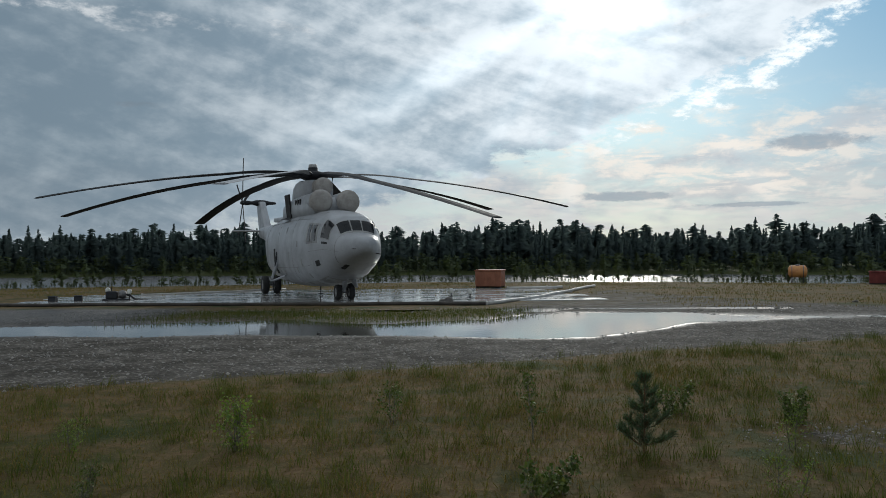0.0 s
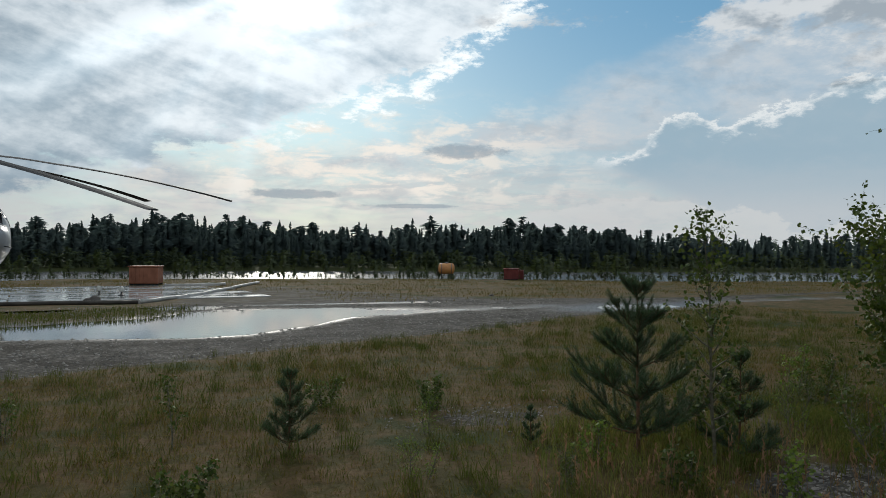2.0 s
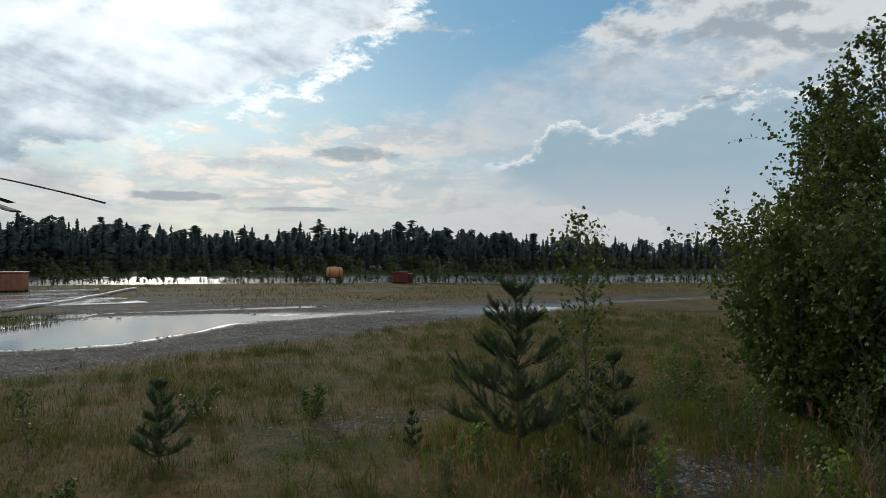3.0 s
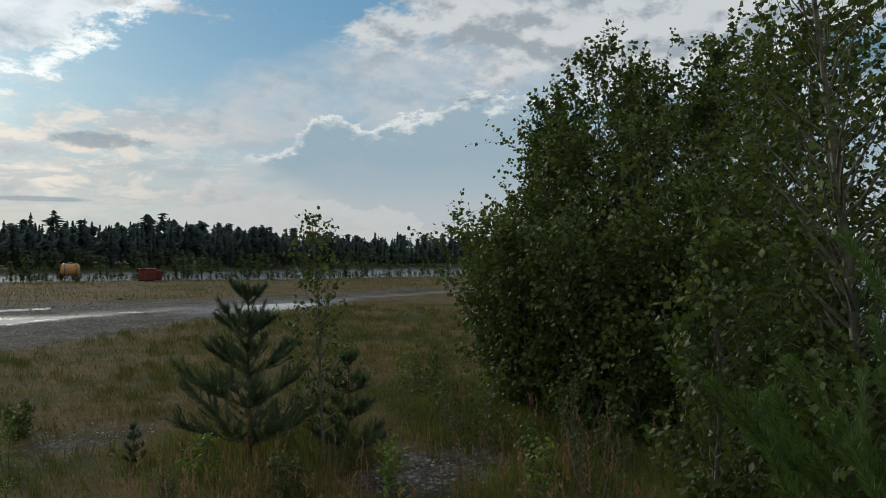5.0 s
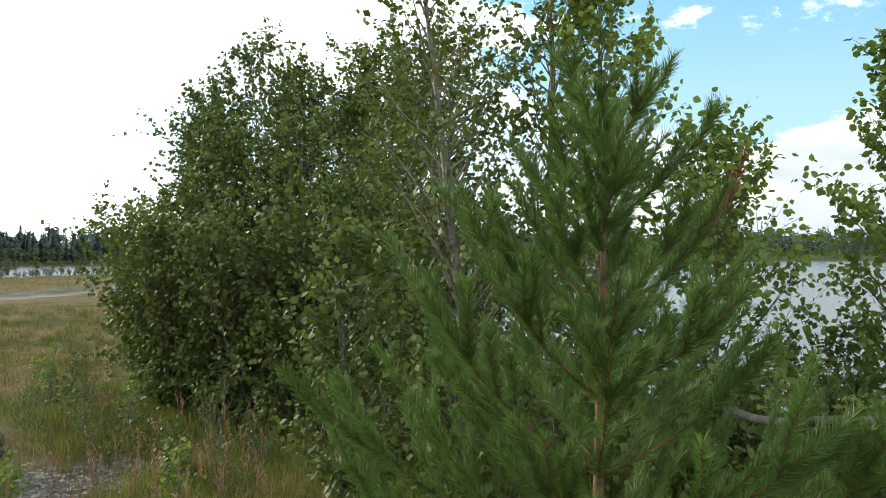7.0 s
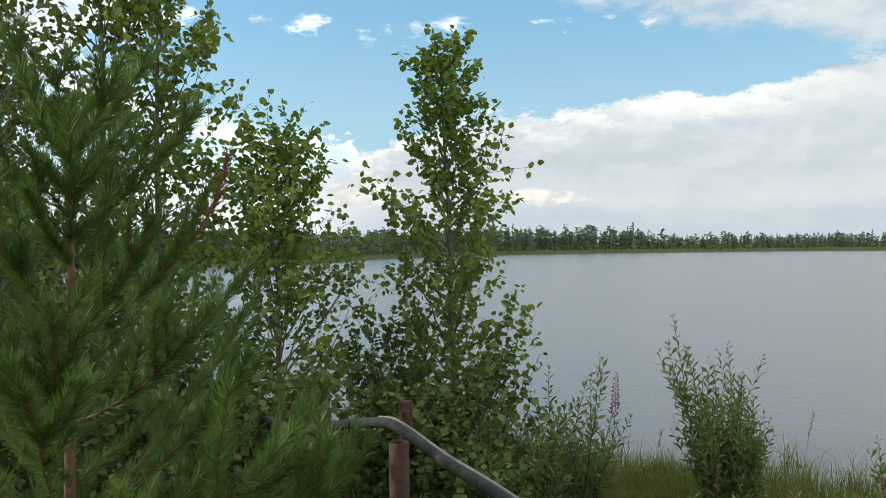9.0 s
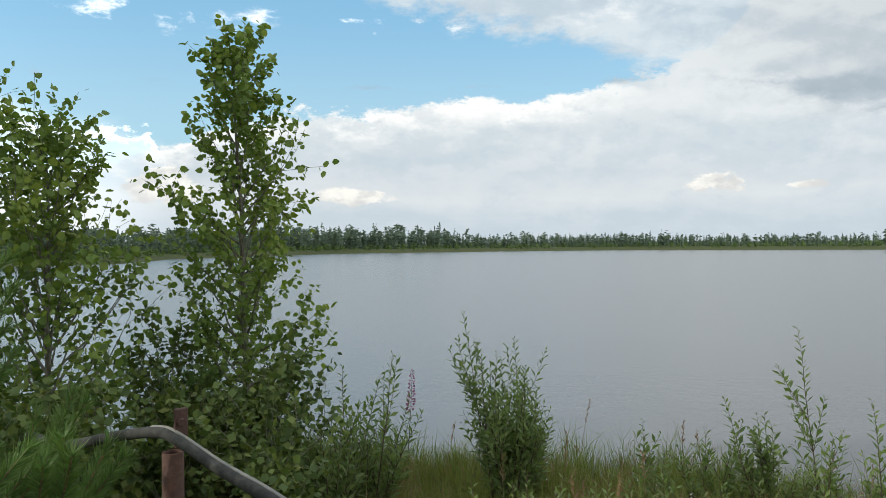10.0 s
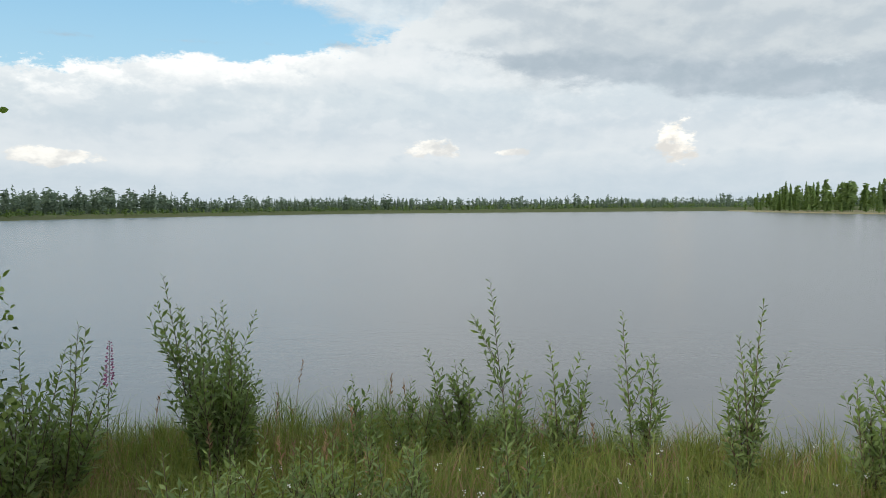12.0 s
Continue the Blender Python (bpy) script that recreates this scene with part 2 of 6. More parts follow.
        col = N.mix(N.math("MULTIPLY", m, 0.9 if ce > 4.2 else 0.6), col, N.mix(N.step(N.math("ADD", relief, N.math("MULTIPLY", N.math("SUBTRACT", el, ce), 0.06)), -0.10, 0.10), (0.50, 0.475, 0.45), (0.80, 0.745, 0.67)))
    # veiled sun
    col = N.mix(N.math("MULTIPLY", N.math("POWER", glow, 2.0), 0.22), col, (0.9, 0.95, 1.0), "ADD")
    col = N.mix(core, col, (1.4, 1.4, 1.35), "ADD")
    # shafts of light between the clouds under the sun
    turn = N.math("MULTIPLY", N.math("ARCTAN2", N.math("SUBTRACT", az, SUN_AZ), N.math("SUBTRACT", SUN_EL, el)), 57.2958)
    for at, wide, much in ((-64.0, 9.0, 0.30), (-40.0, 6.0, 0.10), (-12.0, 5.0, 0.10), (34.0, 7.0, 0.06)):
        shaft = N.step(N.math("ABSOLUTE", N.math("SUBTRACT", turn, at)), wide, 0.0)
        shaft = N.math("MULTIPLY", shaft, N.math("MULTIPLY", N.step(off, 3.0, 8.0), N.step(off, 30.0, 12.0)))
        col = N.mix(N.math("MULTIPLY", shaft, much), col, (0.86, 0.96, 1.0), "ADD")
    # the rest of the sky, behind the walker and overhead, is even cloud
    back = N.math("MAXIMUM", N.step(az, -34.0, -55.0), N.step(az, 168.0, 179.0))
    back = N.math("MAXIMUM", back, N.step(el, 22.0, 34.0))
    col = N.mix(back, col, N.mix(N.step(streak, 0.35, 0.65), (0.62, 0.68, 0.74), (0.88, 0.91, 0.94)))
    # below the horizon
    col = N.mix(N.step(el, 0.2, -1.0), col, (0.10, 0.11, 0.10))
    bg = N.add("ShaderNodeBackground", {"Color": col, "Strength": 1.0})
    out = N.add("ShaderNodeOutputWorld")
    N.tree.links.new(bg.outputs[0], out.inputs[0])


build_sky()
sun = new("sun", bpy.data.lights.new("sun", "SUN"))
sun.data.energy, sun.data.angle, sun.data.color = 2.2, radians(2.0), (1.0, 0.93, 0.82)
sun.matrix_world = look((40 * math.sin(radians(SUN_AZ)), 40 * math.cos(radians(SUN_AZ)), 40 * math.tan(radians(SUN_EL))), (0, 0, 0))

# ---- materials ----
def material(name, colour, rough=0.8, metal=0.0, second=None, scale=8.0, spread=(0.35, 0.65), grain=0.25, grain_scale=60.0, bump=0.2, island=0.0, spec=0.5, object_random=0.0):
    """A surface with a broad and a fine variation of colour, and a fine relief."""
    m = bpy.data.materials.new(name)
    m.use_nodes = True
    N = Nodes(m.node_tree)
    pos = N.add("ShaderNodeNewGeometry").outputs["Position"]
    obj = N.add("ShaderNodeTexCoord").outputs["Object"]
    broad = N.noise(obj, scale, 5.0, 0.6)
    fine = N.noise(obj, grain_scale, 3.0, 0.6)
    second = second or tuple(0.6 * c for c in colour)
    col = N.mix(N.step(broad, spread[0], spread[1]), colour, second)
    col = N.mix(grain, col, N.ramp(fine, [(0.3, 0.35), (0.7, 1.0)]), "MULTIPLY")
    if island:
        r = N.add("ShaderNodeNewGeometry").outputs["Random Per Island"]
        col = N.mix(1.0, col, N.ramp(r, [(0.0, 1.0 - island), (1.0, 1.0)]), "MULTIPLY")
    if object_random:
        r = N.add("ShaderNodeObjectInfo").outputs["Random"]
        col = N.mix(1.0, col, N.ramp(r, [(0.0, 1.0 - object_random), (1.0, 1.0)]), "MULTIPLY")
    b = N.add("ShaderNodeBsdfPrincipled", {"Base Color": col, "Roughness": rough, "Metallic": metal, "Specular IOR Level": spec})
    N.put(b.inputs["Roughness"], N.step(broad, 0.3, 0.7, max(rough - 0.1, 0.02), min(rough + 0.1, 1.0)))
    if bump:
        bn = N.add("ShaderNodeBump", {"Height": fine, "Strength": bump, "Distance": 0.01})
        N.tree.links.new(bn.outputs[0], b.inputs["Normal"])
    out = N.add("ShaderNodeOutputMaterial")
    N.tree.links.new(b.outputs[0], out.inputs[0])
    return m


def leaf_material(name, colours, translucent=0.35, rough=0.6, through=None, spread=0.55):
    """Leaves or blades: each one has a tint of its own, and light comes through it."""
    m = bpy.data.materials.new(name)
    m.use_nodes = True
    N = Nodes(m.node_tree)
    r = N.add("ShaderNodeNewGeometry").outputs["Random Per Island"]
    pos = N.add("ShaderNodeTexCoord").outputs["Object"]
    broad = N.noise(pos, 0.9, 3.0, 0.6)
    k = N.math("ADD", N.math("MULTIPLY", r, spread), N.math("MULTIPLY", N.math("SUBTRACT", broad, 0.28), 1.0))
    n = len(colours)
    col = N.ramp(k, [(i / (n - 1), c) for i, c in enumerate(colours)])
    b = N.add("ShaderNodeBsdfPrincipled", {"Base Color": col, "Roughness": rough, "Specular IOR Level": 0.22 if rough < 0.8 else 0.06})
    t = N.add("ShaderNodeBsdfTranslucent", {"Color": N.mix(1.0, col, through or (1.5, 1.6, 0.7), "MULTIPLY")})
    mx = N.add("ShaderNodeMixShader", {0: translucent})
    N.tree.links.new(b.outputs[0], mx.inputs[1])
    N.tree.links.new(t.outputs[0], mx.inputs[2])
    out = N.add("ShaderNodeOutputMaterial")
    N.tree.links.new(mx.outputs[0], out.inputs[0])
    return m


def water_material(name, colour, wave, strength, rough=0.02):
    m = bpy.data.materials.new(name)
    m.use_nodes = True
    N = Nodes(m.node_tree)
    pos = N.add("ShaderNodeNewGeometry").outputs["Position"]
    a = N.noise(pos, wave, 4.0, 0.6, 0.4)
    c = N.noise(pos, wave * 0.13, 3.0, 0.5)
    h = N.math("ADD", N.math("MULTIPLY", a, 0.6), N.math("MULTIPLY", c, 1.2))
    bn = N.add("ShaderNodeBump", {"Height": h, "Strength": strength, "Distance": 0.05})
    b = N.add("ShaderNodeBsdfPrincipled", {"Base Color": (*colour, 1.0), "Roughness": rough, "IOR": 1.333, "Specular IOR Level": 0.5})
    N.tree.links.new(bn.outputs[0], b.inputs["Normal"])
    out = N.add("ShaderNodeOutputMaterial")
    N.tree.links.new(b.outputs[0], out.inputs[0])
    return m


def ground_material():
    """Sandy gravel, dry turf and green turf, mixed by the plan's own masks and by patches."""
    m = bpy.data.materials.new("ground")
    m.use_nodes = True
    N = Nodes(m.node_tree)
    pos = N.add("ShaderNodeNewGeometry").outputs["Position"]
    gravel = N.add("ShaderNodeAttribute")
    gravel.attribute_name = "gravel"
    wet = N.add("ShaderNodeAttribute")
    wet.attribute_name = "wet"
    marsh = N.add("ShaderNodeAttribute")
    marsh.attribute_name = "marsh"
    big = N.noise(pos, 0.35, 6.0, 0.6)
    mid = N.noise(pos, 2.3, 6.0, 0.65)
    fine = N.noise(pos, 22.0, 5.0, 0.7)
    stones = N.add("ShaderNodeTexVoronoi", {"Vector": pos, "Scale": 9.0}).outputs["Distance"]
    turf = N.mix(N.step(mid, 0.38, 0.62), (0.080, 0.066, 0.024), (0.140, 0.092, 0.046))
    turf = N.mix(N.step(big, 0.5, 0.66), turf, (0.036, 0.050, 0.014))
    turf = N.mix(marsh.outputs["Fac"], turf, N.mix(N.step(mid, 0.35, 0.65), (0.052, 0.068, 0.026), (0.078, 0.084, 0.034)))
    grit = N.mix(N.step(mid, 0.3, 0.7), (0.125, 0.115, 0.10), (0.21, 0.195, 0.175))
    grit = N.mix(N.step(N.noise(pos, 0.9, 5.0, 0.65), 0.42, 0.6), grit, (0.08, 0.073, 0.062))
    grit = N.mix(0.75, grit, N.ramp(stones, [(0.08, 1.5), (0.5, 0.35)]), "MULTIPLY")
    k = N.step(N.math("ADD", gravel.outputs["Fac"], N.math("MULTIPLY", N.math("SUBTRACT", mid, 0.5), 0.7)), 0.38, 0.62)
    col = N.mix(k, turf, grit)
    col = N.mix(0.5, col, N.ramp(fine, [(0.3, 0.45), (0.7, 1.2)]), "MULTIPLY")
    col = N.mix(wet.outputs["Fac"], col, N.mix(1.0, col, (0.45, 0.43, 0.42), "MULTIPLY"))
    b = N.add("ShaderNodeBsdfPrincipled", {"Base Color": col})
    N.put(b.inputs["Specular IOR Level"], N.math("ADD", 0.08, N.math("MULTIPLY", wet.outputs["Fac"], 0.42)))
    N.put(b.inputs["Roughness"], N.math("SUBTRACT", 0.92, N.math("MULTIPLY", wet.outputs["Fac"], 0.5)))
    h = N.math("ADD", fine, N.math("MULTIPLY", stones, -0.8))
    bn = N.add("ShaderNodeBump", {"Height": h, "Strength": 0.6, "Distance": 0.03})
    N.tree.links.new(bn.outputs[0], b.inputs["Normal"])
    out = N.add("ShaderNodeOutputMaterial")
    N.tree.links.new(b.outputs[0], out.inputs[0])
    return m


M_GROUND = ground_material()
M_LAKE = water_material("lake water", (0.118, 0.118, 0.120), 3.0, 0.35, 0.24)
M_PUDDLE = water_material("puddle water", (0.05, 0.05, 0.045), 5.0, 0.03, 0.015)
M_BARK = material("pine bark", (0.22, 0.11, 0.055), 0.9, second=(0.11, 0.07, 0.045), scale=20, bump=0.6)
M_ASPEN = material("aspen bark", (0.19, 0.18, 0.13), 0.85, second=(0.10, 0.09, 0.06), scale=18, bump=0.4)
M_TWIG = material("brown twigs", (0.09, 0.06, 0.035), 0.9, scale=25)
M_NEEDLE = leaf_material("pine needles", [(0.050, 0.092, 0.027), (0.086, 0.148, 0.038), (0.160, 0.228, 0.058)], 0.20, 0.5, (1.3, 1.5, 0.7))
M_NEEDLE_DIM = leaf_material("bluish pine needles", [(0.036, 0.066, 0.044), (0.056, 0.094, 0.056), (0.080, 0.122, 0.062)], 0.2, 0.5)
M_DEAD = leaf_material("dead rusty needles", [(0.15, 0.065, 0.035), (0.25, 0.12, 0.065)], 0.2, 0.7, (1.2, 0.9, 0.6))
M_LEAF = leaf_material("aspen leaves", [(0.062, 0.104, 0.030), (0.115, 0.172, 0.042), (0.170, 0.222, 0.053), (0.24, 0.265, 0.066)], 0.32)
M_LEAF_DARK = leaf_material("thicket leaves", [(0.034, 0.056, 0.018), (0.060, 0.092, 0.024), (0.100, 0.130, 0.032), (0.165, 0.165, 0.048)], 0.18)
M_WILLOW = leaf_material("willow leaves", [(0.074, 0.110, 0.045), (0.125, 0.170, 0.064), (0.215, 0.255, 0.105)], 0.38)
M_GRASS = leaf_material("meadow grass", [(0.070, 0.094, 0.024), (0.125, 0.122, 0.036), (0.185, 0.138, 0.052), (0.245, 0.142, 0.070)], 0.3, 0.9, (1.3, 1.1, 0.75), 0.42)
M_TUFT = leaf_material("olive grass tufts", [(0.050, 0.072, 0.018), (0.078, 0.100, 0.026), (0.115, 0.120, 0.036), (0.15, 0.115, 0.048)], 0.26, 0.9, (1.3, 1.3, 0.7), 0.4)
M_GRASS_GREEN = leaf_material("bank grass", [(0.070, 0.108, 0.026), (0.118, 0.158, 0.036), (0.168, 0.192, 0.048), (0.215, 0.178, 0.072)], 0.32, 0.7, (1.4, 1.4, 0.7))
M_GRASS_PALE = leaf_material("sunny dry-green grass", [(0.075, 0.115, 0.030), (0.125, 0.160, 0.045), (0.190, 0.195, 0.070), (0.25, 0.185, 0.10)], 0.30, 0.85, (1.4, 1.3, 0.7))
M_REED = leaf_material("pale dry stalks", [(0.20, 0.13, 0.075), (0.32, 0.215, 0.13)], 0.3, 0.7, (1.2, 1.0, 0.8))
M_PINK = leaf_material("fireweed flowers", [(0.24, 0.11, 0.18), (0.34, 0.15, 0.24)], 0.3, 0.6, (1.2, 0.9, 1.1))
M_FLOWER = leaf_material("white petals", [(0.6, 0.58, 0.55), (0.75, 0.74, 0.70)], 0.3, 0.6, (1.0, 1.0, 1.0))
M_PEBBLE = material("grey pebbles", (0.19, 0.18, 0.165), 0.85, second=(0.30, 0.285, 0.26), scale=3, island=0.7, bump=0.0)
# the bluish lift of distant haze is mixed into these base colours
M_FOREST = leaf_material("haze-tinted far conifers", [(0.076, 0.104, 0.108), (0.084, 0.114, 0.112), (0.092, 0.126, 0.112)], 0.5, 0.9, (1.2, 1.2, 1.1), 0.4)
M_BIRCHWOOD = leaf_material("far young birches", [(0.070, 0.108, 0.042), (0.10, 0.150, 0.054), (0.135, 0.178, 0.06)], 0.25, 0.8)
M_FOREST_FAR = leaf_material("far sunlit forest", [(0.096, 0.132, 0.105), (0.115, 0.155, 0.112), (0.135, 0.175, 0.112)], 0.35, 0.9, (1.2, 1.2, 1.0), 0.4)
M_SHRUB = leaf_material("shore shrubs", [(0.062, 0.080, 0.056), (0.078, 0.098, 0.062), (0.096, 0.116, 0.066)], 0.25, 0.9)


# ---- mesh tools ----
def raw_mesh(name, verts, tris, mats=(), smooth=False):
    """A mesh of triangles from numpy arrays."""
    verts, tris = np.asarray(verts, np.float32), np.asarray(tris, np.int32)
    me = bpy.data.meshes.new(name)
    me.vertices.add(len(verts))
    me.vertices.foreach_set("co", verts.ravel())
    me.loops.add(tris.size)
    me.loops.foreach_set("vertex_index", tris.ravel())
    me.polygons.add(len(tris))
    me.polygons.foreach_set("loop_start", np.arange(0, tris.size, 3, dtype=np.int32))
    if smooth:
        me.polygons.foreach_set("use_smooth", np.ones(len(tris), bool))
    me.update(calc_edges=True)
    for m in mats:
        me.materials.append(m)
    return me


def part(name, bm, mat, parent, label="", smooth=False):
    """One mesh object under a thing or under a part, from a bmesh or a mesh."""
    if isinstance(bm, bmesh.types.BMesh):
        me = bpy.data.meshes.new(name)
        if smooth:
            for f in bm.faces:
                f.smooth = True
        bm.to_mesh(me)
        bm.free()
        me.materials.append(mat)
    else:
        me = bm
        if mat and not me.materials:
            me.materials.append(mat)
    ob = new(name, me)
    ob.parent = parent
    if label:
        tagged(ob, label)
    return ob


def thing(name, m=None, label="", category="", group="", kind=""):
    ob = new(name)
    ob.empty_display_size = 0.2
    if m is not None:
        ob.matrix_world = m
    return tagged(ob, label, category, group, kind)


def box(sx, sy, sz, m=None, bevel=0.0, segs=1, bm=None):
    """A box with rounded edges, its middle at the origin of m."""
    own = bmesh.new()
    bmesh.ops.create_cube(own, size=1.0, matrix=Matrix.Diagonal((sx, sy, sz, 1.0)))
    if bevel:
        bmesh.ops.bevel(own, geom=own.edges[:], offset=bevel, segments=segs, affect="EDGES", profile=0.5)
    if m is not None:
        bmesh.ops.transform(own, matrix=m, verts=own.verts[:])
    return joined(bm, own)


def joined(bm, own):
    if bm is None:
        return own
    me = bpy.data.meshes.new("tmp")
    own.to_mesh(me)
    own.free()
    bm.from_mesh(me)
    bpy.data.meshes.remove(me)
    return bm


def tube(points, radii, sides=8, bm=None, caps=True):
    """A round bar along a line of points."""
    own = bm if bm is not None else bmesh.new()
    pts = [Vector(p) for p in points]
    if not hasattr(radii, "__len__"):
        radii = [radii] * len(pts)
    rings, side = [], None
    for i, p in enumerate(pts):
        t = (pts[min(i + 1, len(pts) - 1)] - pts[max(i - 1, 0)]).normalized()
        if side is None:
            side = t.orthogonal().normalized()
        side = (side - t * side.dot(t)).normalized()
        up = t.cross(side)
        rings.append([own.verts.new(p + radii[i] * (math.cos(a) * side + math.sin(a) * up)) for a in (2 * math.pi * k / sides for k in range(sides))])
    for a, b in zip(rings, rings[1:]):
        for k in range(sides):
            own.faces.new((a[k], a[(k + 1) % sides], b[(k + 1) % sides], b[k]))
    if caps:
        own.faces.new(rings[0][::-1])
        own.faces.new(rings[-1])
    return own


def lathe(profile, sides=24, m=None, bm=None):
    """A turned body: pairs of radius and height about the z axis."""
    own = bmesh.new()
    rings = []
    for r, h in profile:
        rings.append([own.verts.new((r * math.cos(2 * math.pi * k / sides), r * math.sin(2 * math.pi * k / sides), h)) for k in range(sides)] if r > 1e-5 else [own.verts.new((0, 0, h))])
    for a, b in zip(rings, rings[1:]):
        for k in range(sides):
            j = (k + 1) % sides
            if len(a) == 1 and len(b) == 1:
                continue
            if len(a) == 1:
                own.faces.new((a[0], b[j], b[k]))
            elif len(b) == 1:
                own.faces.new((a[k], a[j], b[0]))
            else:
                own.faces.new((a[k], a[j], b[j], b[k]))
    if m is not None:
        bmesh.ops.transform(own, matrix=m, verts=own.verts[:])
    return joined(bm, own)


# ---- the lie of the land ----
LAKE = -1.0
NEAR_SHORE = [(-220, 84), (-60, 70), (-35, 66.5), (-23, 68), (-2, 73.5), (11, 72), (32, 64), (48, 56), (60, 56), (84, 52), (96, 30), (60, 13), (30, 7), (16, 1.5), (11, -1.6), (9.2, -3.4), (8.4, -5.0), (7.2, -6.4), (5.6, -7.3), (3.6, -8.1), (0, -9.4), (-8, -13), (-40, -24), (-220, -70)]
FAR_SHORE = [(-220, -520), (-20, -430), (20, -330), (80, -300), (140, -293), (228, -232), (265, -207), (274, -142), (264, -77), (202, -17), (157, -4), (138, 26), (118, 62), (104, 84), (93, 90), (52, 101), (32, 107.5), (-41, 117), (-61, 113.5), (-220, 140)]
SHORE = np.array(NEAR_SHORE + FAR_SHORE, float)
PUDDLE_NEAR = [(-60, 24.5), (-13.2, 23.0), (-8.1, 22.9), (-3.1, 22.8), (-0.1, 22.2), (2.6, 21.6), (4.25, 21.9), (6.3, 23.8), (8.6, 26.0), (11.1, 26.8), (13.4, 27.5), (15.5, 27.9), (60, 28.2)]
PUDDLE_FAR = [(-60, 27.0), (-15, 26.2), (-11.3, 26.6), (-9.4, 27.8), (-7.0, 28.2), (-1.6, 26.6), (1.7, 28.0), (3.9, 29.8), (4.9, 30.4), (7.1, 30.5), (9.2, 29.9), (11, 28.9), (13.7, 28.5), (17, 28.4), (60, 28.0)]
ROAD_NEAR = [(-60, 12.0), (-7.9, 13.8), (-4.2, 14.9), (-2.1, 15.6), (1.4, 17.0), (5.6, 18.8), (10.4, 20.6), (14.6, 22.8), (27, 28.2), (37, 31.3), (80, 38)]
ROAD_FAR = [(-60, 36.2), (2, 36.0), (6, 44), (11, 52), (14, 46), (18, 36.5), (22, 33.0), (27, 31.2), (38, 33.0), (80, 40)]


def smooth(v, lo, hi):
    t = np.clip((v - lo) / (hi - lo), 0.0, 1.0)
    return t * t * (3 - 2 * t)


def along(pairs, x):
    a = np.array(pairs, float)
    return np.interp(x, a[:, 0], a[:, 1])


def lake_distance(x, y):
    """Metres from the shore, above zero out on the water."""
    p = np.stack([x, y], -1)[..., None, :]
    a, b = SHORE, np.roll(SHORE, -1, 0)
    ab = b - a
    t = np.clip(((p - a) * ab).sum(-1) / (ab * ab).sum(-1), 0, 1)
    dist = np.sqrt((((p - a) - t[..., None] * ab) ** 2).sum(-1)).min(-1)
    py, px = p[..., 1], p[..., 0]
    crosses = ((a[:, 1] > py) != (b[:, 1] > py)) & (px < a[:, 0] + (py - a[:, 1]) / np.where(ab[:, 1] == 0, 1e-9, ab[:, 1]) * ab[:, 0])
    inside = crosses.sum(-1) % 2 == 1
    return np.where(inside, dist, -dist)


def wobble(x, y):
    return (np.sin(1.7 * x + 0.6 * y) + np.sin(0.9 * y - 1.3 * x + 1.0) + np.sin(2.9 * y + 0.7 * x + 2.0)) / 3.0


def puddle_depth(x, y):
    """From 0 at the rim of a puddle to 1 in its middle; below 0 outside."""
    w = 0.25 * wobble(x * 0.8, y * 1.3)
    d1 = np.minimum(y - along(PUDDLE_NEAR, x) + 0.4 * w, along(PUDDLE_FAR, x) - y + w)
    d2 = 1.0 - np.hypot((x - 21.2 - 0.75 * (y - 26.6)) / 3.0, (y - 26.6) / 1.6) + 0.2 * w
    return np.maximum(d1, d2)


def land(x, y):
    x, y = np.asarray(x, float), np.asarray(y, float)
    s = y + 0.15 * x
    z = 0.8 * (1 - smooth(s, 1.5, 6.5)) * (1 - 0.62 * smooth(np.hypot(x - 1.0, y + 0.9), 2.6, 6.2)) - 0.2 * smooth(y, 27, 42)
    z = z + 0.03 * wobble(x * 0.7, y * 0.7) * smooth(np.hypot(x, y), 1, 5)
    z = z - 0.35 * smooth(np.hypot(x, y), 55, 85) * (y > 0)
    z = z - 0.12 * smooth(puddle_depth(x, y), -0.9, 1.2)
    r = np.hypot(x, y)
    sd = lake_distance(x, y)
    w = 0.7 + 0.035 * r
    k = smooth(sd, -0.5 * w - 0.3, 1.2 * w)
    z = z * (1 - k) + (LAKE - 1.2) * k
    far = r > 90
    z = np.where(far & (sd < 0), np.maximum(z, LAKE + 0.02 + 0.6 * smooth(-sd, 0, 30)), z)
    return z


def ground_z(x, y):
    return float(land(np.array([x]), np.array([y]))[0])


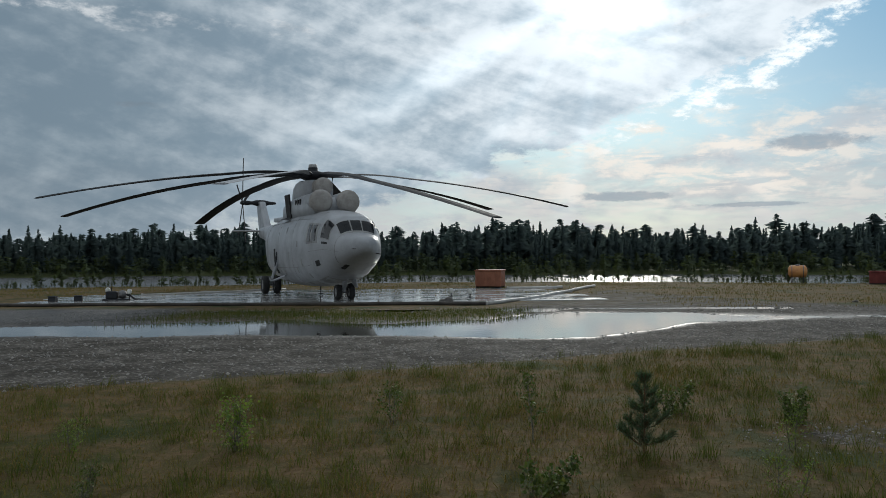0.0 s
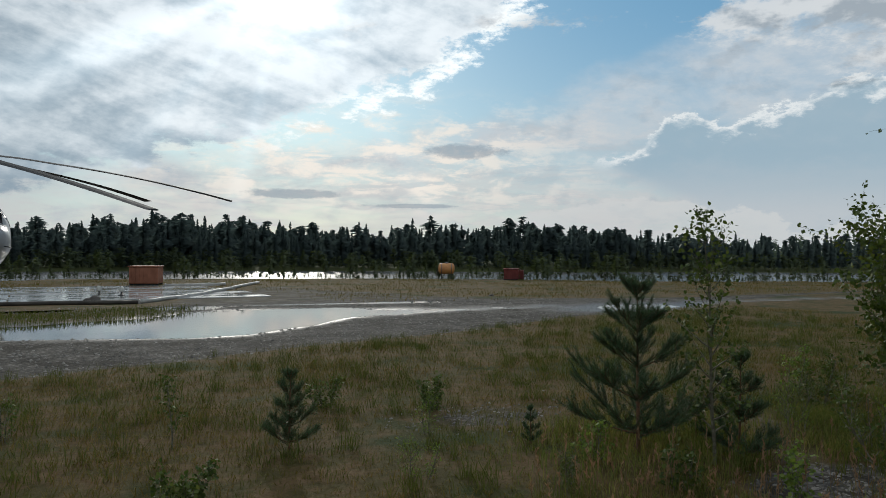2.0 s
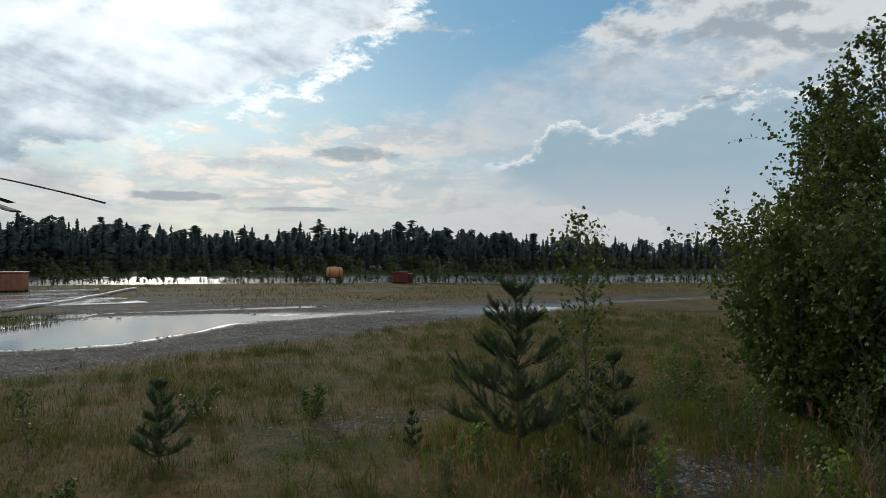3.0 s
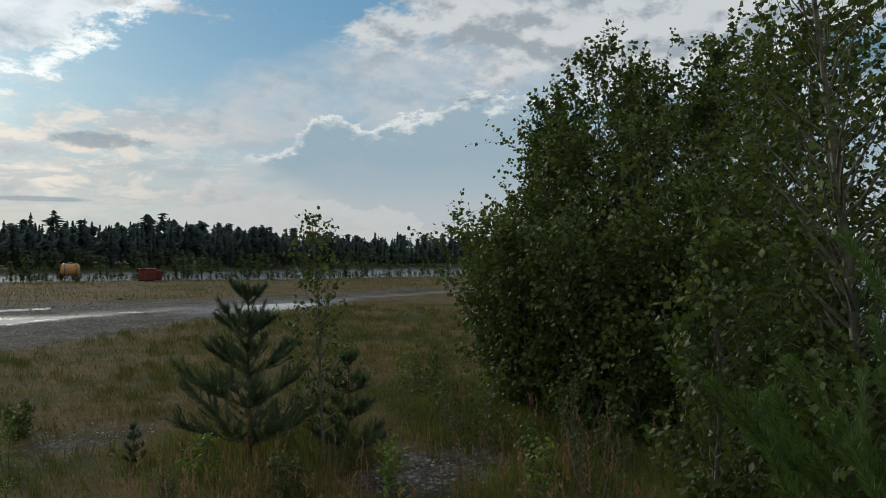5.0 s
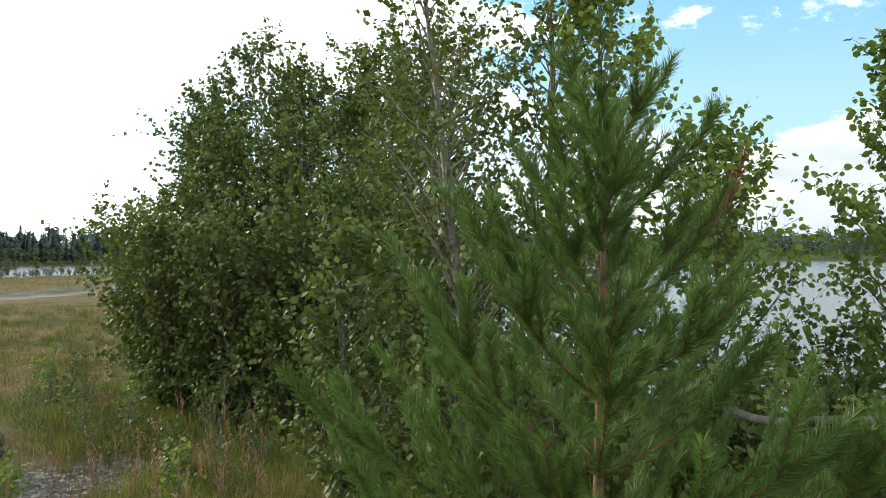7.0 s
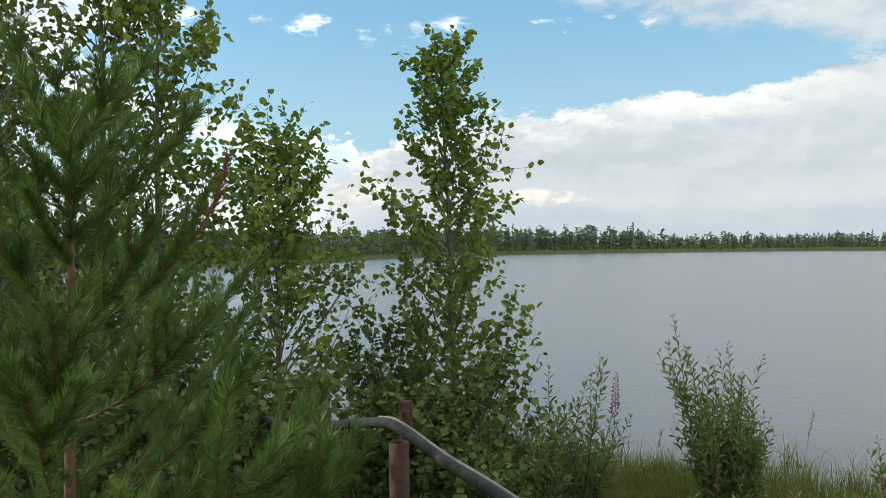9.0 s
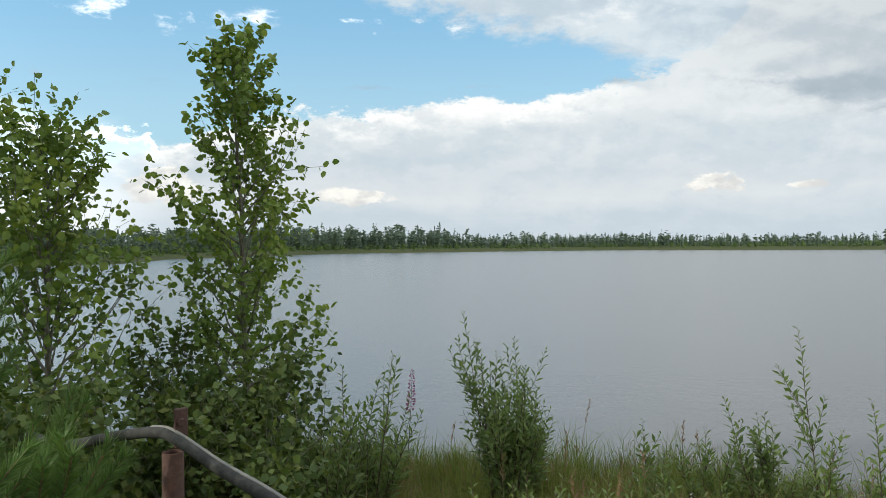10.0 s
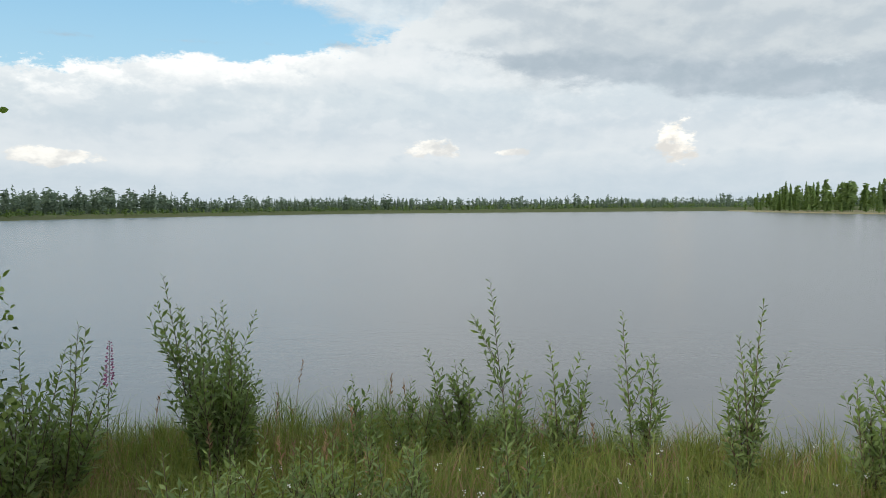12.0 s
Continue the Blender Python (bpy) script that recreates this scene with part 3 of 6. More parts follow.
def build_ground():
    az = np.radians(np.concatenate([np.linspace(-42, 178, 520, endpoint=False), np.linspace(178, 318, 50, endpoint=False)]))
    rr = np.concatenate([np.linspace(0.0, 0.9, 4)[1:], np.geomspace(1.0, 4200, 200)])
    A, R = np.meshgrid(az, rr, indexing="ij")
    x, y = 0.5 + R * np.sin(A), -0.4 + R * np.cos(A)
    z = land(x, y)
    na, nr = A.shape
    verts = np.stack([x, y, z], -1).reshape(-1, 3)
    verts = np.vstack([verts, [[0.5, -0.4, ground_z(0.5, -0.4)]]])
    i, j = np.meshgrid(np.arange(na), np.arange(nr - 1), indexing="ij")
    a, b = i * nr + j, i * nr + j + 1
    c, d = ((i + 1) % na) * nr + j + 1, ((i + 1) % na) * nr + j
    tris = np.concatenate([np.stack([a, b, c], -1).reshape(-1, 3), np.stack([a, c, d], -1).reshape(-1, 3)])
    k = np.arange(na)
    tris = np.vstack([tris, np.stack([np.full(na, len(verts) - 1), k * nr, ((k + 1) % na) * nr], -1)])[:, ::-1]
    me = raw_mesh("ground", verts, tris, [M_GROUND], True)
    X, Y = verts[:, 0], verts[:, 1]
    road = smooth(Y - along(ROAD_NEAR, X), -1.0, 0.8) * smooth(along(ROAD_FAR, X) - Y, -1.5, 2.0)
    left = smooth(2.5 - X, -2, 2) * smooth(Y, 25.5, 27.5) * 0.75 * smooth(X + 13, 0, 4)
    grav = road * (1 - left) * (1 - 0.45 * smooth(Y, 31, 36))
    grav = np.maximum(grav, 0.8 * smooth(1.3 - np.hypot((X - 7.3) / 1.2, (Y - 5.7) / 0.8), 0, 0.7))
    strip = np.interp(Y, (3.6, 4.6, 6.0, 7.5, 9.5), (5.2, 5.9, 7.3, 8.4, 9.6))
    grav = np.maximum(grav, 0.45 * smooth(0.8 - np.abs(X - strip), 0.0, 0.6) * smooth(9.8 - Y, 0, 1.5) * smooth(Y, 3.4, 4.4))
    grav = np.maximum(grav, 0.55 * smooth(1.2 - np.hypot((X - 5.4) / 1.5, (Y - 9.9) / 0.9), 0, 0.8))
    grav = np.maximum(grav, 0.3 * smooth(Y - 36, 0, 4) * smooth(62 - Y, 0, 8) * smooth(X - 6, 0, 8) * smooth(22 - X, 0, 6))
    me.attributes.new("gravel", "FLOAT", "POINT").data.foreach_set("value", grav.astype(np.float32))
    wet = smooth(puddle_depth(X, Y), -0.9, -0.05) * (np.hypot(X, Y) < 60)
    wet = np.maximum(wet, 0.7 * smooth(-9 - X, 0, 5) * smooth(Y, 26, 28) * smooth(37 - Y, 0, 2))
    me.attributes.new("wet", "FLOAT", "POINT").data.foreach_set("value", wet.astype(np.float32))
    me.attributes.new("marsh", "FLOAT", "POINT").data.foreach_set("value", smooth(np.hypot(X, Y), 85, 100).astype(np.float32))
    tagged(new("ground", me), "sandy gravel ground with dry and green turf", "ground", kind="structure")


def flat_sheet(name, outline, z, mat, label, category):
    bm = bmesh.new()
    bm.faces.new([bm.verts.new((x, y, z)) for x, y in outline])
    bmesh.ops.triangulate(bm, faces=bm.faces[:])
    me = bpy.data.meshes.new(name)
    bm.to_mesh(me)
    bm.free()
    me.materials.append(mat)
    return tagged(new(name, me), label, category, kind="structure")


build_ground()
flat_sheet("lake_water", [(900 * math.cos(a), 900 * math.sin(a)) for a in np.linspace(0, 2 * math.pi, 48, endpoint=False)], LAKE, M_LAKE, "calm grey lake reflecting the cloudy sky", "water")
PUDDLE_Z = ground_z(2.0, 25.0) + 0.055
flat_sheet("puddle", [(-62, 19), (16, 19), (16, 33), (3, 33), (-2, 29.3), (-62, 29.3)], PUDDLE_Z, M_PUDDLE, "long shallow puddle on the gravel, still water", "puddle")
flat_sheet("puddle", [(16.5, 23), (26, 23), (26, 29), (16.5, 29)], ground_z(21.2, 26.6) + 0.075, M_PUDDLE, "small bright puddle beside the gravel track", "puddle")

# ---- plants ----
def unit(v):
    return v / np.maximum(np.linalg.norm(v, axis=-1, keepdims=True), 1e-9)


def sweep(lines, sides=5):
    """Verts and triangles of round, tapering bars along many lines of (points, radii)."""
    V, T, base = [], [], 0
    ang = np.arange(sides) * 2 * np.pi / sides
    for pts, rad in lines:
        pts = np.asarray(pts, float)
        t = unit(np.gradient(pts, axis=0))
        ref = np.where(np.abs(t[:, 2:3]) > 0.9, [[1.0, 0, 0]], [[0, 0, 1.0]])
        s = unit(np.cross(t, ref))
        u = np.cross(t, s)
        ring = pts[:, None] + np.asarray(rad, float)[:, None, None] * (np.cos(ang)[None, :, None] * s[:, None] + np.sin(ang)[None, :, None] * u[:, None])
        n = len(pts)
        V.append(ring.reshape(-1, 3))
        i, k = np.meshgrid(np.arange(n - 1), np.arange(sides), indexing="ij")
        a, b = base + i * sides + k, base + i * sides + (k + 1) % sides
        T += [np.stack([a, b, b + sides], -1).reshape(-1, 3), np.stack([a, b + sides, a + sides], -1).reshape(-1, 3)]
        base += n * sides
    return np.concatenate(V), np.concatenate(T)


ROUND = ([(0, 0, 0), (-0.46, 0.30, 0.05), (-0.36, 0.74, 0.07), (0, 1.06, -0.03), (0.36, 0.74, 0.07), (0.46, 0.30, 0.05)], [(0, 3, 1), (1, 3, 2), (0, 4, 3), (0, 5, 4)])
BROAD = ([(0, 0, 0), (-0.46, 0.48, 0.06), (0, 1.05, -0.04), (0.46, 0.48, 0.06)], [(0, 2, 1), (0, 3, 2)])
LONG = ([(0, 0, 0), (-0.14, 0.45, 0.03), (0, 1.0, -0.06), (0.14, 0.45, 0.03)], [(0, 2, 1), (0, 3, 2)])

WIDE = ([(0, 0, 0), (-0.16, 0.52, 0.03), (0, 1.0, -0.05), (0.16, 0.52, 0.03)], [(0, 2, 1), (0, 3, 2)])


def leaf_mesh(name, pos, way, nrm, size, shape, mat):
    """Leaves of one shape at many places: way is along the midrib, nrm the upper side."""
    pos, way, nrm, size = (np.asarray(a, float) for a in (pos, way, nrm, size))
    way = unit(way)
    side = unit(np.cross(way, nrm))
    up = np.cross(side, way)
    loc, tri = np.array(shape[0]), np.array(shape[1])
    v = pos[:, None] + size[:, None, None] * (loc[None, :, :1] * side[:, None] + loc[None, :, 1:2] * way[:, None] + loc[None, :, 2:] * up[:, None])
    t = tri[None] + (np.arange(len(pos)) * len(loc))[:, None, None]
    return raw_mesh(name, v.reshape(-1, 3), t.reshape(-1, 3), [mat])


def curve_from(p, way, length, n, rng, rise=0.0, wander=0.12):
    """A bending line from p, which rises or sinks on its way."""
    pts, d = [np.array(p, float)], unit(np.array(way, float))
    for _ in range(n):
        d = unit(d + np.array([0, 0, rise / n]) + rng.normal(0, wander / math.sqrt(n), 3))
        pts.append(pts[-1] + d * length / n)
    return np.array(pts)


def leafy(name, x, y, h, seed, spread=0.3, clear=0.15, branches=26, twigs=5, leaf=0.07, per_twig=9, shape=ROUND, leaf_mat=None, lean=(0, 0), stems=1, steep=0.9, droop=0.5, label="", category="tree", group="", bark=None, belly=0.0):
    """A broad-leaved tree or shrub: tapered stems, limbs, twigs and single leaves."""
    rng = np.random.default_rng(seed)
    lines, P, W, S, stem_lines = [], [], [], [], []
    for s in range(stems):
        lines = []
        stem_lines.append(lines)
        out = rng.normal(0, 1, 2) * (0.0 if stems == 1 else 0.22)
        hh = h * (1.0 if s == 0 else rng.uniform(0.6, 0.95))
        start = np.array([out[0] * 0.35, out[1] * 0.35, -0.06])
        trunk = curve_from(start, (lean[0] + out[0], lean[1] + out[1], 1.0), hh + 0.06, 9, rng, 0.25, 0.10)
        r0 = 0.010 * hh + 0.004
        rad = np.linspace(r0, 0.0035, len(trunk))
        lines.append((trunk, rad))
        nb = max(4, int(branches * (1.0 if s == 0 else 0.7)))
        for b in range(nb):
            f = clear + (0.98 - clear) * (b + rng.uniform(0, 0.9)) / nb
            k = f * (len(trunk) - 1)
            i = min(int(k), len(trunk) - 2)
            p = trunk[i] + (k - i) * (trunk[i + 1] - trunk[i])
            a = b * 2.4 + rng.uniform(-0.5, 0.5)
            L = hh * spread * (0.25 + 0.95 * math.sin(math.pi * min(1.0, (1 - f) * 0.85 + 0.1)) ** 0.9) * rng.uniform(0.6, 1.15) * (1 + belly * (0.45 - f))
            e = steep * rng.uniform(0.55, 1.2) * (0.7 + 0.6 * f)
            limb = curve_from(p, (math.cos(a) * math.cos(e), math.sin(a) * math.cos(e), math.sin(e)), L, 5, rng, 0.35, 0.2)
            lines.append((limb, np.linspace(max(0.0035, r0 * 0.42 * (1 - f) + 0.003), 0.0018, len(limb))))
            for q in range(max(2, int(twigs * (1 - 0.6 * belly * f)))):
                g = rng.uniform(0.25, 1.0) if q else 1.0
                k = g * (len(limb) - 1)
                i = min(int(k), len(limb) - 2)
                p2 = limb[i] + (k - i) * (limb[i + 1] - limb[i])
                d = unit(limb[i + 1] - limb[i]) + rng.normal(0, 0.55, 3) + np.array([0, 0, 0.15])
                tw = curve_from(p2, d, L * rng.uniform(0.22, 0.45) + 0.08, 3, rng, 0.1, 0.25)
                if q % 2 == 0:
                    lines.append((tw, [0.0018, 0.0016, 0.0013, 0.001]))
                for t in np.linspace(0.1, 1.0, per_twig) + rng.uniform(-0.05, 0.05, per_twig):
                    k = min(max(t, 0), 0.999) * 3
                    i = int(k)
                    c = tw[i] + (k - i) * (tw[i + 1] - tw[i])
                    w = unit(tw[i + 1] - tw[i]) * 0.5 + rng.normal(0, 0.6, 3) + np.array([0, 0, -droop])
                    P.append(c + rng.normal(0, 0.02, 3))
                    W.append(w)
                    S.append(leaf * rng.uniform(0.55, 1.2))
    ob = thing(name, pose(x, y, ground_z(x, y), 0, 0, 0), label, category, group)
    for own in stem_lines:
        v, t = sweep(own, 4)
        part("trunk", raw_mesh("trunk", v, t, [bark or M_ASPEN], True), None, ob)
    P, W, S = np.array(P), np.array(W), np.array(S)
    nrm = rng.normal(0, 0.7, P.shape) + np.array([0, 0, 0.8])
    part("crown", leaf_mesh("crown", P, W, nrm, S, shape, leaf_mat or M_LEAF), None, ob)
    return ob


def shoots(name, x, y, h, seed, stems, spread, leaf=0.065, step=0.03, label="", category="shrub", group=""):
    """A shrub of upright shoots with narrow leaves set along each of them."""
    rng = np.random.default_rng(seed)
    P, W, S, stem_lines = [], [], [], []
    for s in range(stems):
        lines = []
        stem_lines.append(lines)
        a, k = rng.uniform(0, 6.28), spread * math.sqrt(rng.uniform(0, 1))
        hh = h * (1.0 if s == 0 else rng.uniform(0.5, 0.95)) * (1 - 0.25 * k / max(spread, 0.01) * (s > 0))
        st = curve_from((0.25 * k * math.cos(a), 0.25 * k * math.sin(a), -0.03), (k / h * math.cos(a), k / h * math.sin(a), 1), hh + 0.03, 7, rng, 0.25, 0.10)
        lines.append((st, np.linspace(0.004 + 0.003 * h, 0.0012, 8)))
        offs = [(st, 0.18)]
        for q in range(int(3 + 4 * h)):
            i = rng.integers(1, 5)
            b = rng.uniform(0, 6.28)
            side = curve_from(st[i], (0.6 * math.cos(b), 0.6 * math.sin(b), 0.9), hh * rng.uniform(0.2, 0.42), 4, rng, 0.4, 0.1)
            lines.append((side, np.linspace(0.003, 0.001, 5)))
            offs.append((side, 0.1))
        for line, t0 in offs:
            n = max(6, int(np.linalg.norm(line[-1] - line[0]) / step))
            for j in range(n):
                t = t0 + (1 - t0) * j / (n - 1)
                q = min(t, 0.999) * (len(line) - 1)
                i = int(q)
                d = unit(line[i + 1] - line[i])
                b = j * 2.4 + s
                o = unit(np.cross(d, [math.cos(b), math.sin(b), 0.2]))
                P.append(line[i] + (q - i) * (line[i + 1] - line[i]))
                W.append(d * rng.uniform(0.5, 1.0) + o * 0.8 + rng.normal(0, 0.12, 3))
                S.append(leaf * rng.uniform(0.7, 1.15) * (1.0 - 0.5 * max(0, t - 0.75) / 0.25))
    ob = thing(name, pose(x, y, ground_z(x, y)), label, category, group)
    for own in stem_lines:
        v, t = sweep(own[:1], 4)
        stem = part("stem", raw_mesh("stem", v, t, [M_TWIG], True), None, ob)
        for side in own[1:]:
            v, t = sweep([side], 4)
            part("side_shoot", raw_mesh("side_shoot", v, t, [M_TWIG], True), None, stem)
    P = np.array(P)
    part("foliage", leaf_mesh("foliage", P, W, rng.normal(0, 0.5, P.shape) + np.array([0, 0, 1.0]), S, WIDE, M_WILLOW), None, ob)
    return ob


def needles(shoots, rng, length, width, per_metre, spread=0.75):
    """Thin needles all round many shoots; a shoot is its two ends."""
    shoots = np.asarray(shoots, float)
    L = np.linalg.norm(shoots[:, 1] - shoots[:, 0], axis=1)
    n = np.maximum(4, (L * per_metre).astype(int))
    idx = np.repeat(np.arange(len(shoots)), n)
    a, b = shoots[idx, 0], shoots[idx, 1]
    t = rng.uniform(0.0, 1.02, (len(idx), 1))
    axis = unit(b - a)
    side = unit(np.cross(axis, rng.normal(0, 1, axis.shape)))
    w = unit(axis * rng.uniform(0.75, 1.3, (len(idx), 1)) + side * spread + np.array([0, 0, 0.12]))
    p = a + t * (b - a)
    ln = length * rng.uniform(0.7, 1.1, (len(idx), 1)) * (0.75 + 0.25 * np.sin(np.pi * np.clip(t, 0, 1)))
    across = unit(np.cross(w, rng.normal(0, 1, w.shape))) * width * 0.5
    v = np.stack([p - across, p + across, p + w * ln], 1)
    return v.reshape(-1, 3), np.arange(3 * len(idx)).reshape(-1, 3)


def pine(x, y, h, seed, spread=0.38, whorls=7, per=5, needle=0.055, width=0.0022, density=900, mat=None, label="", dead=False, low=0.12, group="", rise=0.7, twigs=6, wild=0.38):
    """A young pine: whorls of rising limbs, side shoots and single needles."""
    rng = np.random.default_rng(seed)
    top = curve_from((0, 0, -0.05), (rng.normal(0, 0.012), rng.normal(0, 0.012), 1), h + 0.05, 10, rng, 0.2, 0.015)
    r0 = 0.011 * h + 0.006
    lines, shoots, gone = [(top, np.linspace(r0, 0.005, len(top)))], [], []
    shoots.append((top[-3], top[-1]))
    for w in range(whorls):
        f = low + (0.93 - low) * w / (whorls - 1)
        for b in range(per):
            ff = f + rng.uniform(-0.02, 0.02)
            k = ff * (len(top) - 1)
            i = min(int(k), len(top) - 2)
            p = top[i] + (k - i) * (top[i + 1] - top[i])
            a = 2 * math.pi * (b + rng.uniform(-0.25, 0.25)) / per + w * 0.7
            L = h * spread * (1.05 - 0.82 * f ** 1.3) * rng.uniform(0.75, 1.1)
            e = 0.08 + 0.65 * f + rng.uniform(-0.15, 0.15)
            limb = curve_from(p, (math.cos(a) * math.cos(e), math.sin(a) * math.cos(e), math.sin(e)), L, 6, rng, rise, 0.10)
            lines.append((limb, np.linspace(r0 * 0.45 * (1.1 - f), 0.003, len(limb))))
            kill = dead and w == whorls - 3 and math.cos(a + 1.28) > 0.8
            for j in range(6):
                (gone if kill and j > 2 else shoots).append((limb[j], limb[j + 1]))
            for q in range(twigs + int(8 * (1 - f))):
                g = rng.uniform(0.3, 0.95)
                k = g * (len(limb) - 1)
                i = min(int(k), len(limb) - 2)
                p2 = limb[i] + (k - i) * (limb[i + 1] - limb[i])
                d = unit(limb[i + 1] - limb[i])
                sidew = unit(np.cross(d, [0, 0, 1])) * (1 if q % 2 else -1)
                tw = curve_from(p2, d + sidew * rng.uniform(0.4, 0.9) + np.array([0, 0, 0.1 + rng.normal(0, wild)]), L * rng.uniform(0.25, 0.5) * (1.15 - g * 0.5), 3, rng, 0.5, 0.1)
                lines.append((tw, [0.0035, 0.003, 0.0025, 0.002]))
                (gone if kill and g > 0.75 else shoots).extend([(tw[0], tw[1]), (tw[1], tw[2]), (tw[2], tw[3])])
    for q in range(int(14 * h)):
        k = rng.uniform(0.1, 0.95) * (len(top) - 1)
        i = min(int(k), len(top) - 2)
        p = top[i] + (k - i) * (top[i + 1] - top[i])
        a = rng.uniform(0, 6.28)
        tw = curve_from(p, (math.cos(a), math.sin(a), 0.5), 0.16 * h * rng.uniform(0.5, 1.2), 2, rng, 0.4, 0.1)
        lines.append((tw, [0.003, 0.0025, 0.002]))
        shoots += [(tw[0], tw[1]), (tw[1], tw[2])]
    ob = thing("pine", pose(x, y, ground_z(x, y)), label, "tree", group)
    v, t = sweep(lines, 6)
    part("trunk", raw_mesh("trunk", v, t, [M_BARK], True), None, ob)
    v, t = needles(shoots, rng, needle, width, density)
    part("crown", raw_mesh("crown", v, t, [mat or M_NEEDLE]), None, ob)
    if gone:
        v, t = needles(gone, rng, needle * 0.8, width, density * 0.5)
        part("dead_branch", raw_mesh("dead_branch", v, t, [M_DEAD]), None, ob, "dry rust-red needles")
    return ob


def blades(name, px, py, height, width, seed, mat, lean=0.45, kind_label="", category="grass", z=None):
    """Grass of many single bent blades as one piece of stuff."""
    rng = np.random.default_rng(seed)
    n = len(px)
    z = land(px, py) - 0.01 if z is None else z
    a = rng.uniform(0, 2 * np.pi, n)
    d = np.stack([np.cos(a), np.sin(a), np.zeros(n)], 1)
    f = rng.uniform(0, 2 * np.pi, n)
    s = np.stack([np.cos(f), np.sin(f), np.zeros(n)], 1) * (width * rng.uniform(0.6, 1.3, n))[:, None] * 0.5
    h = (height * rng.uniform(0.5, 1.25, n))[:, None]
    k = (lean * rng.uniform(0.1, 1.2, n))[:, None]
    p0 = np.stack([px, py, z], 1)
    up = np.array([0, 0, 1.0])
    p1 = p0 + h * 0.55 * up + d * h * k * 0.25
    p2 = p0 + h * (1 - 0.25 * k) * up + d * h * k
    v = np.stack([p0 - s, p0 + s, p1 - s * 0.75, p1 + s * 0.75, p2], 1).reshape(-1, 3)
    b = (np.arange(n) * 5)[:, None, None]
    t = (np.array([[0, 1, 3], [0, 3, 2], [2, 3, 4]])[None] + b).reshape(-1, 3)
    return tagged(new(name, raw_mesh(name, v, t, [mat])), kind_label, category, kind="stuff")


def scatter(rng, n, inside, x0, x1, y0, y1):
    """Random places within a rectangle where inside() holds; it gives the chance of each."""
    X, Y = rng.uniform(x0, x1, n), rng.uniform(y0, y1, n)
    k = rng.uniform(0, 1, n) < inside(X, Y)
    return X[k], Y[k]


def woodland(name, rows, seed, mat, label, tris=90, width=0.17, ragged=1.0, bushy=0.35, grain=1.0):
    """Many far trees as one piece of stuff; rows are x, y, ground height, tree height."""
    rng = np.random.default_rng(seed)
    V = []
    for x, y, z, h in rows:
        kind = rng.uniform()
        n = int(tris * rng.uniform(0.8, 1.2))
        f = rng.uniform(0.04, 1.0, n) ** 0.85
        if kind < 1 - bushy:
            r = h * width * (1.04 - f) ** 0.75 * (0.6 + 0.4 * np.abs(np.sin(f * rng.uniform(14, 26))))
        else:
            f = rng.uniform(0.15, 1.0, n)
            r = h * width * 1.25 * np.sqrt(np.clip(1 - ((f - 0.62) / 0.42) ** 2, 0.03, 1)) * (0.7 + 0.3 * np.sin(f * 17 + x))
        a = rng.uniform(0, 2 * np.pi, n)
        out = np.stack([np.cos(a), np.sin(a)], 1)
        tip = np.stack([x + out[:, 0] * r, y + out[:, 1] * r, z + h * f - 0.12 * r], 1)
        mid = np.stack([x + out[:, 0] * r * 0.1, y + out[:, 1] * r * 0.1, z + h * f + 0.02 * h], 1)
        s = np.stack([-out[:, 1], out[:, 0], rng.uniform(-0.4, 0.4, n)], 1) * grain * (0.05 * h + 0.3 * r)[:, None] * rng.uniform(0.5, 1.1, (n, 1))
        low = mid - np.array([0, 0, 0.085 * h * grain])
        V.append(np.stack([mid + s * 0.3, tip + s * 0.4 * ragged, low - s], 1).reshape(-1, 3))
        c = h * 0.011
        trunk = np.array([[x - c, y, z - 0.3], [x + c, y, z - 0.3], [x, y, z + h * 1.03], [x, y - c, z - 0.3], [x, y + c, z - 0.3], [x, y, z + h * 1.0]])
        V.append(trunk)
    v = np.concatenate(V)
    return tagged(new(name, raw_mesh(name, v, np.arange(len(v)).reshape(-1, 3), [mat])), label, "forest", kind="stuff")


def line_points(pairs, n, rng):
    """n places spread evenly along a line of points."""
    a = np.array(pairs, float)
    d = np.r_[0, np.cumsum(np.hypot(*np.diff(a, axis=0).T))]
    s = np.sort(rng.uniform(0, d[-1], n))
    return np.interp(s, d, a[:, 0]), np.interp(s, d, a[:, 1])


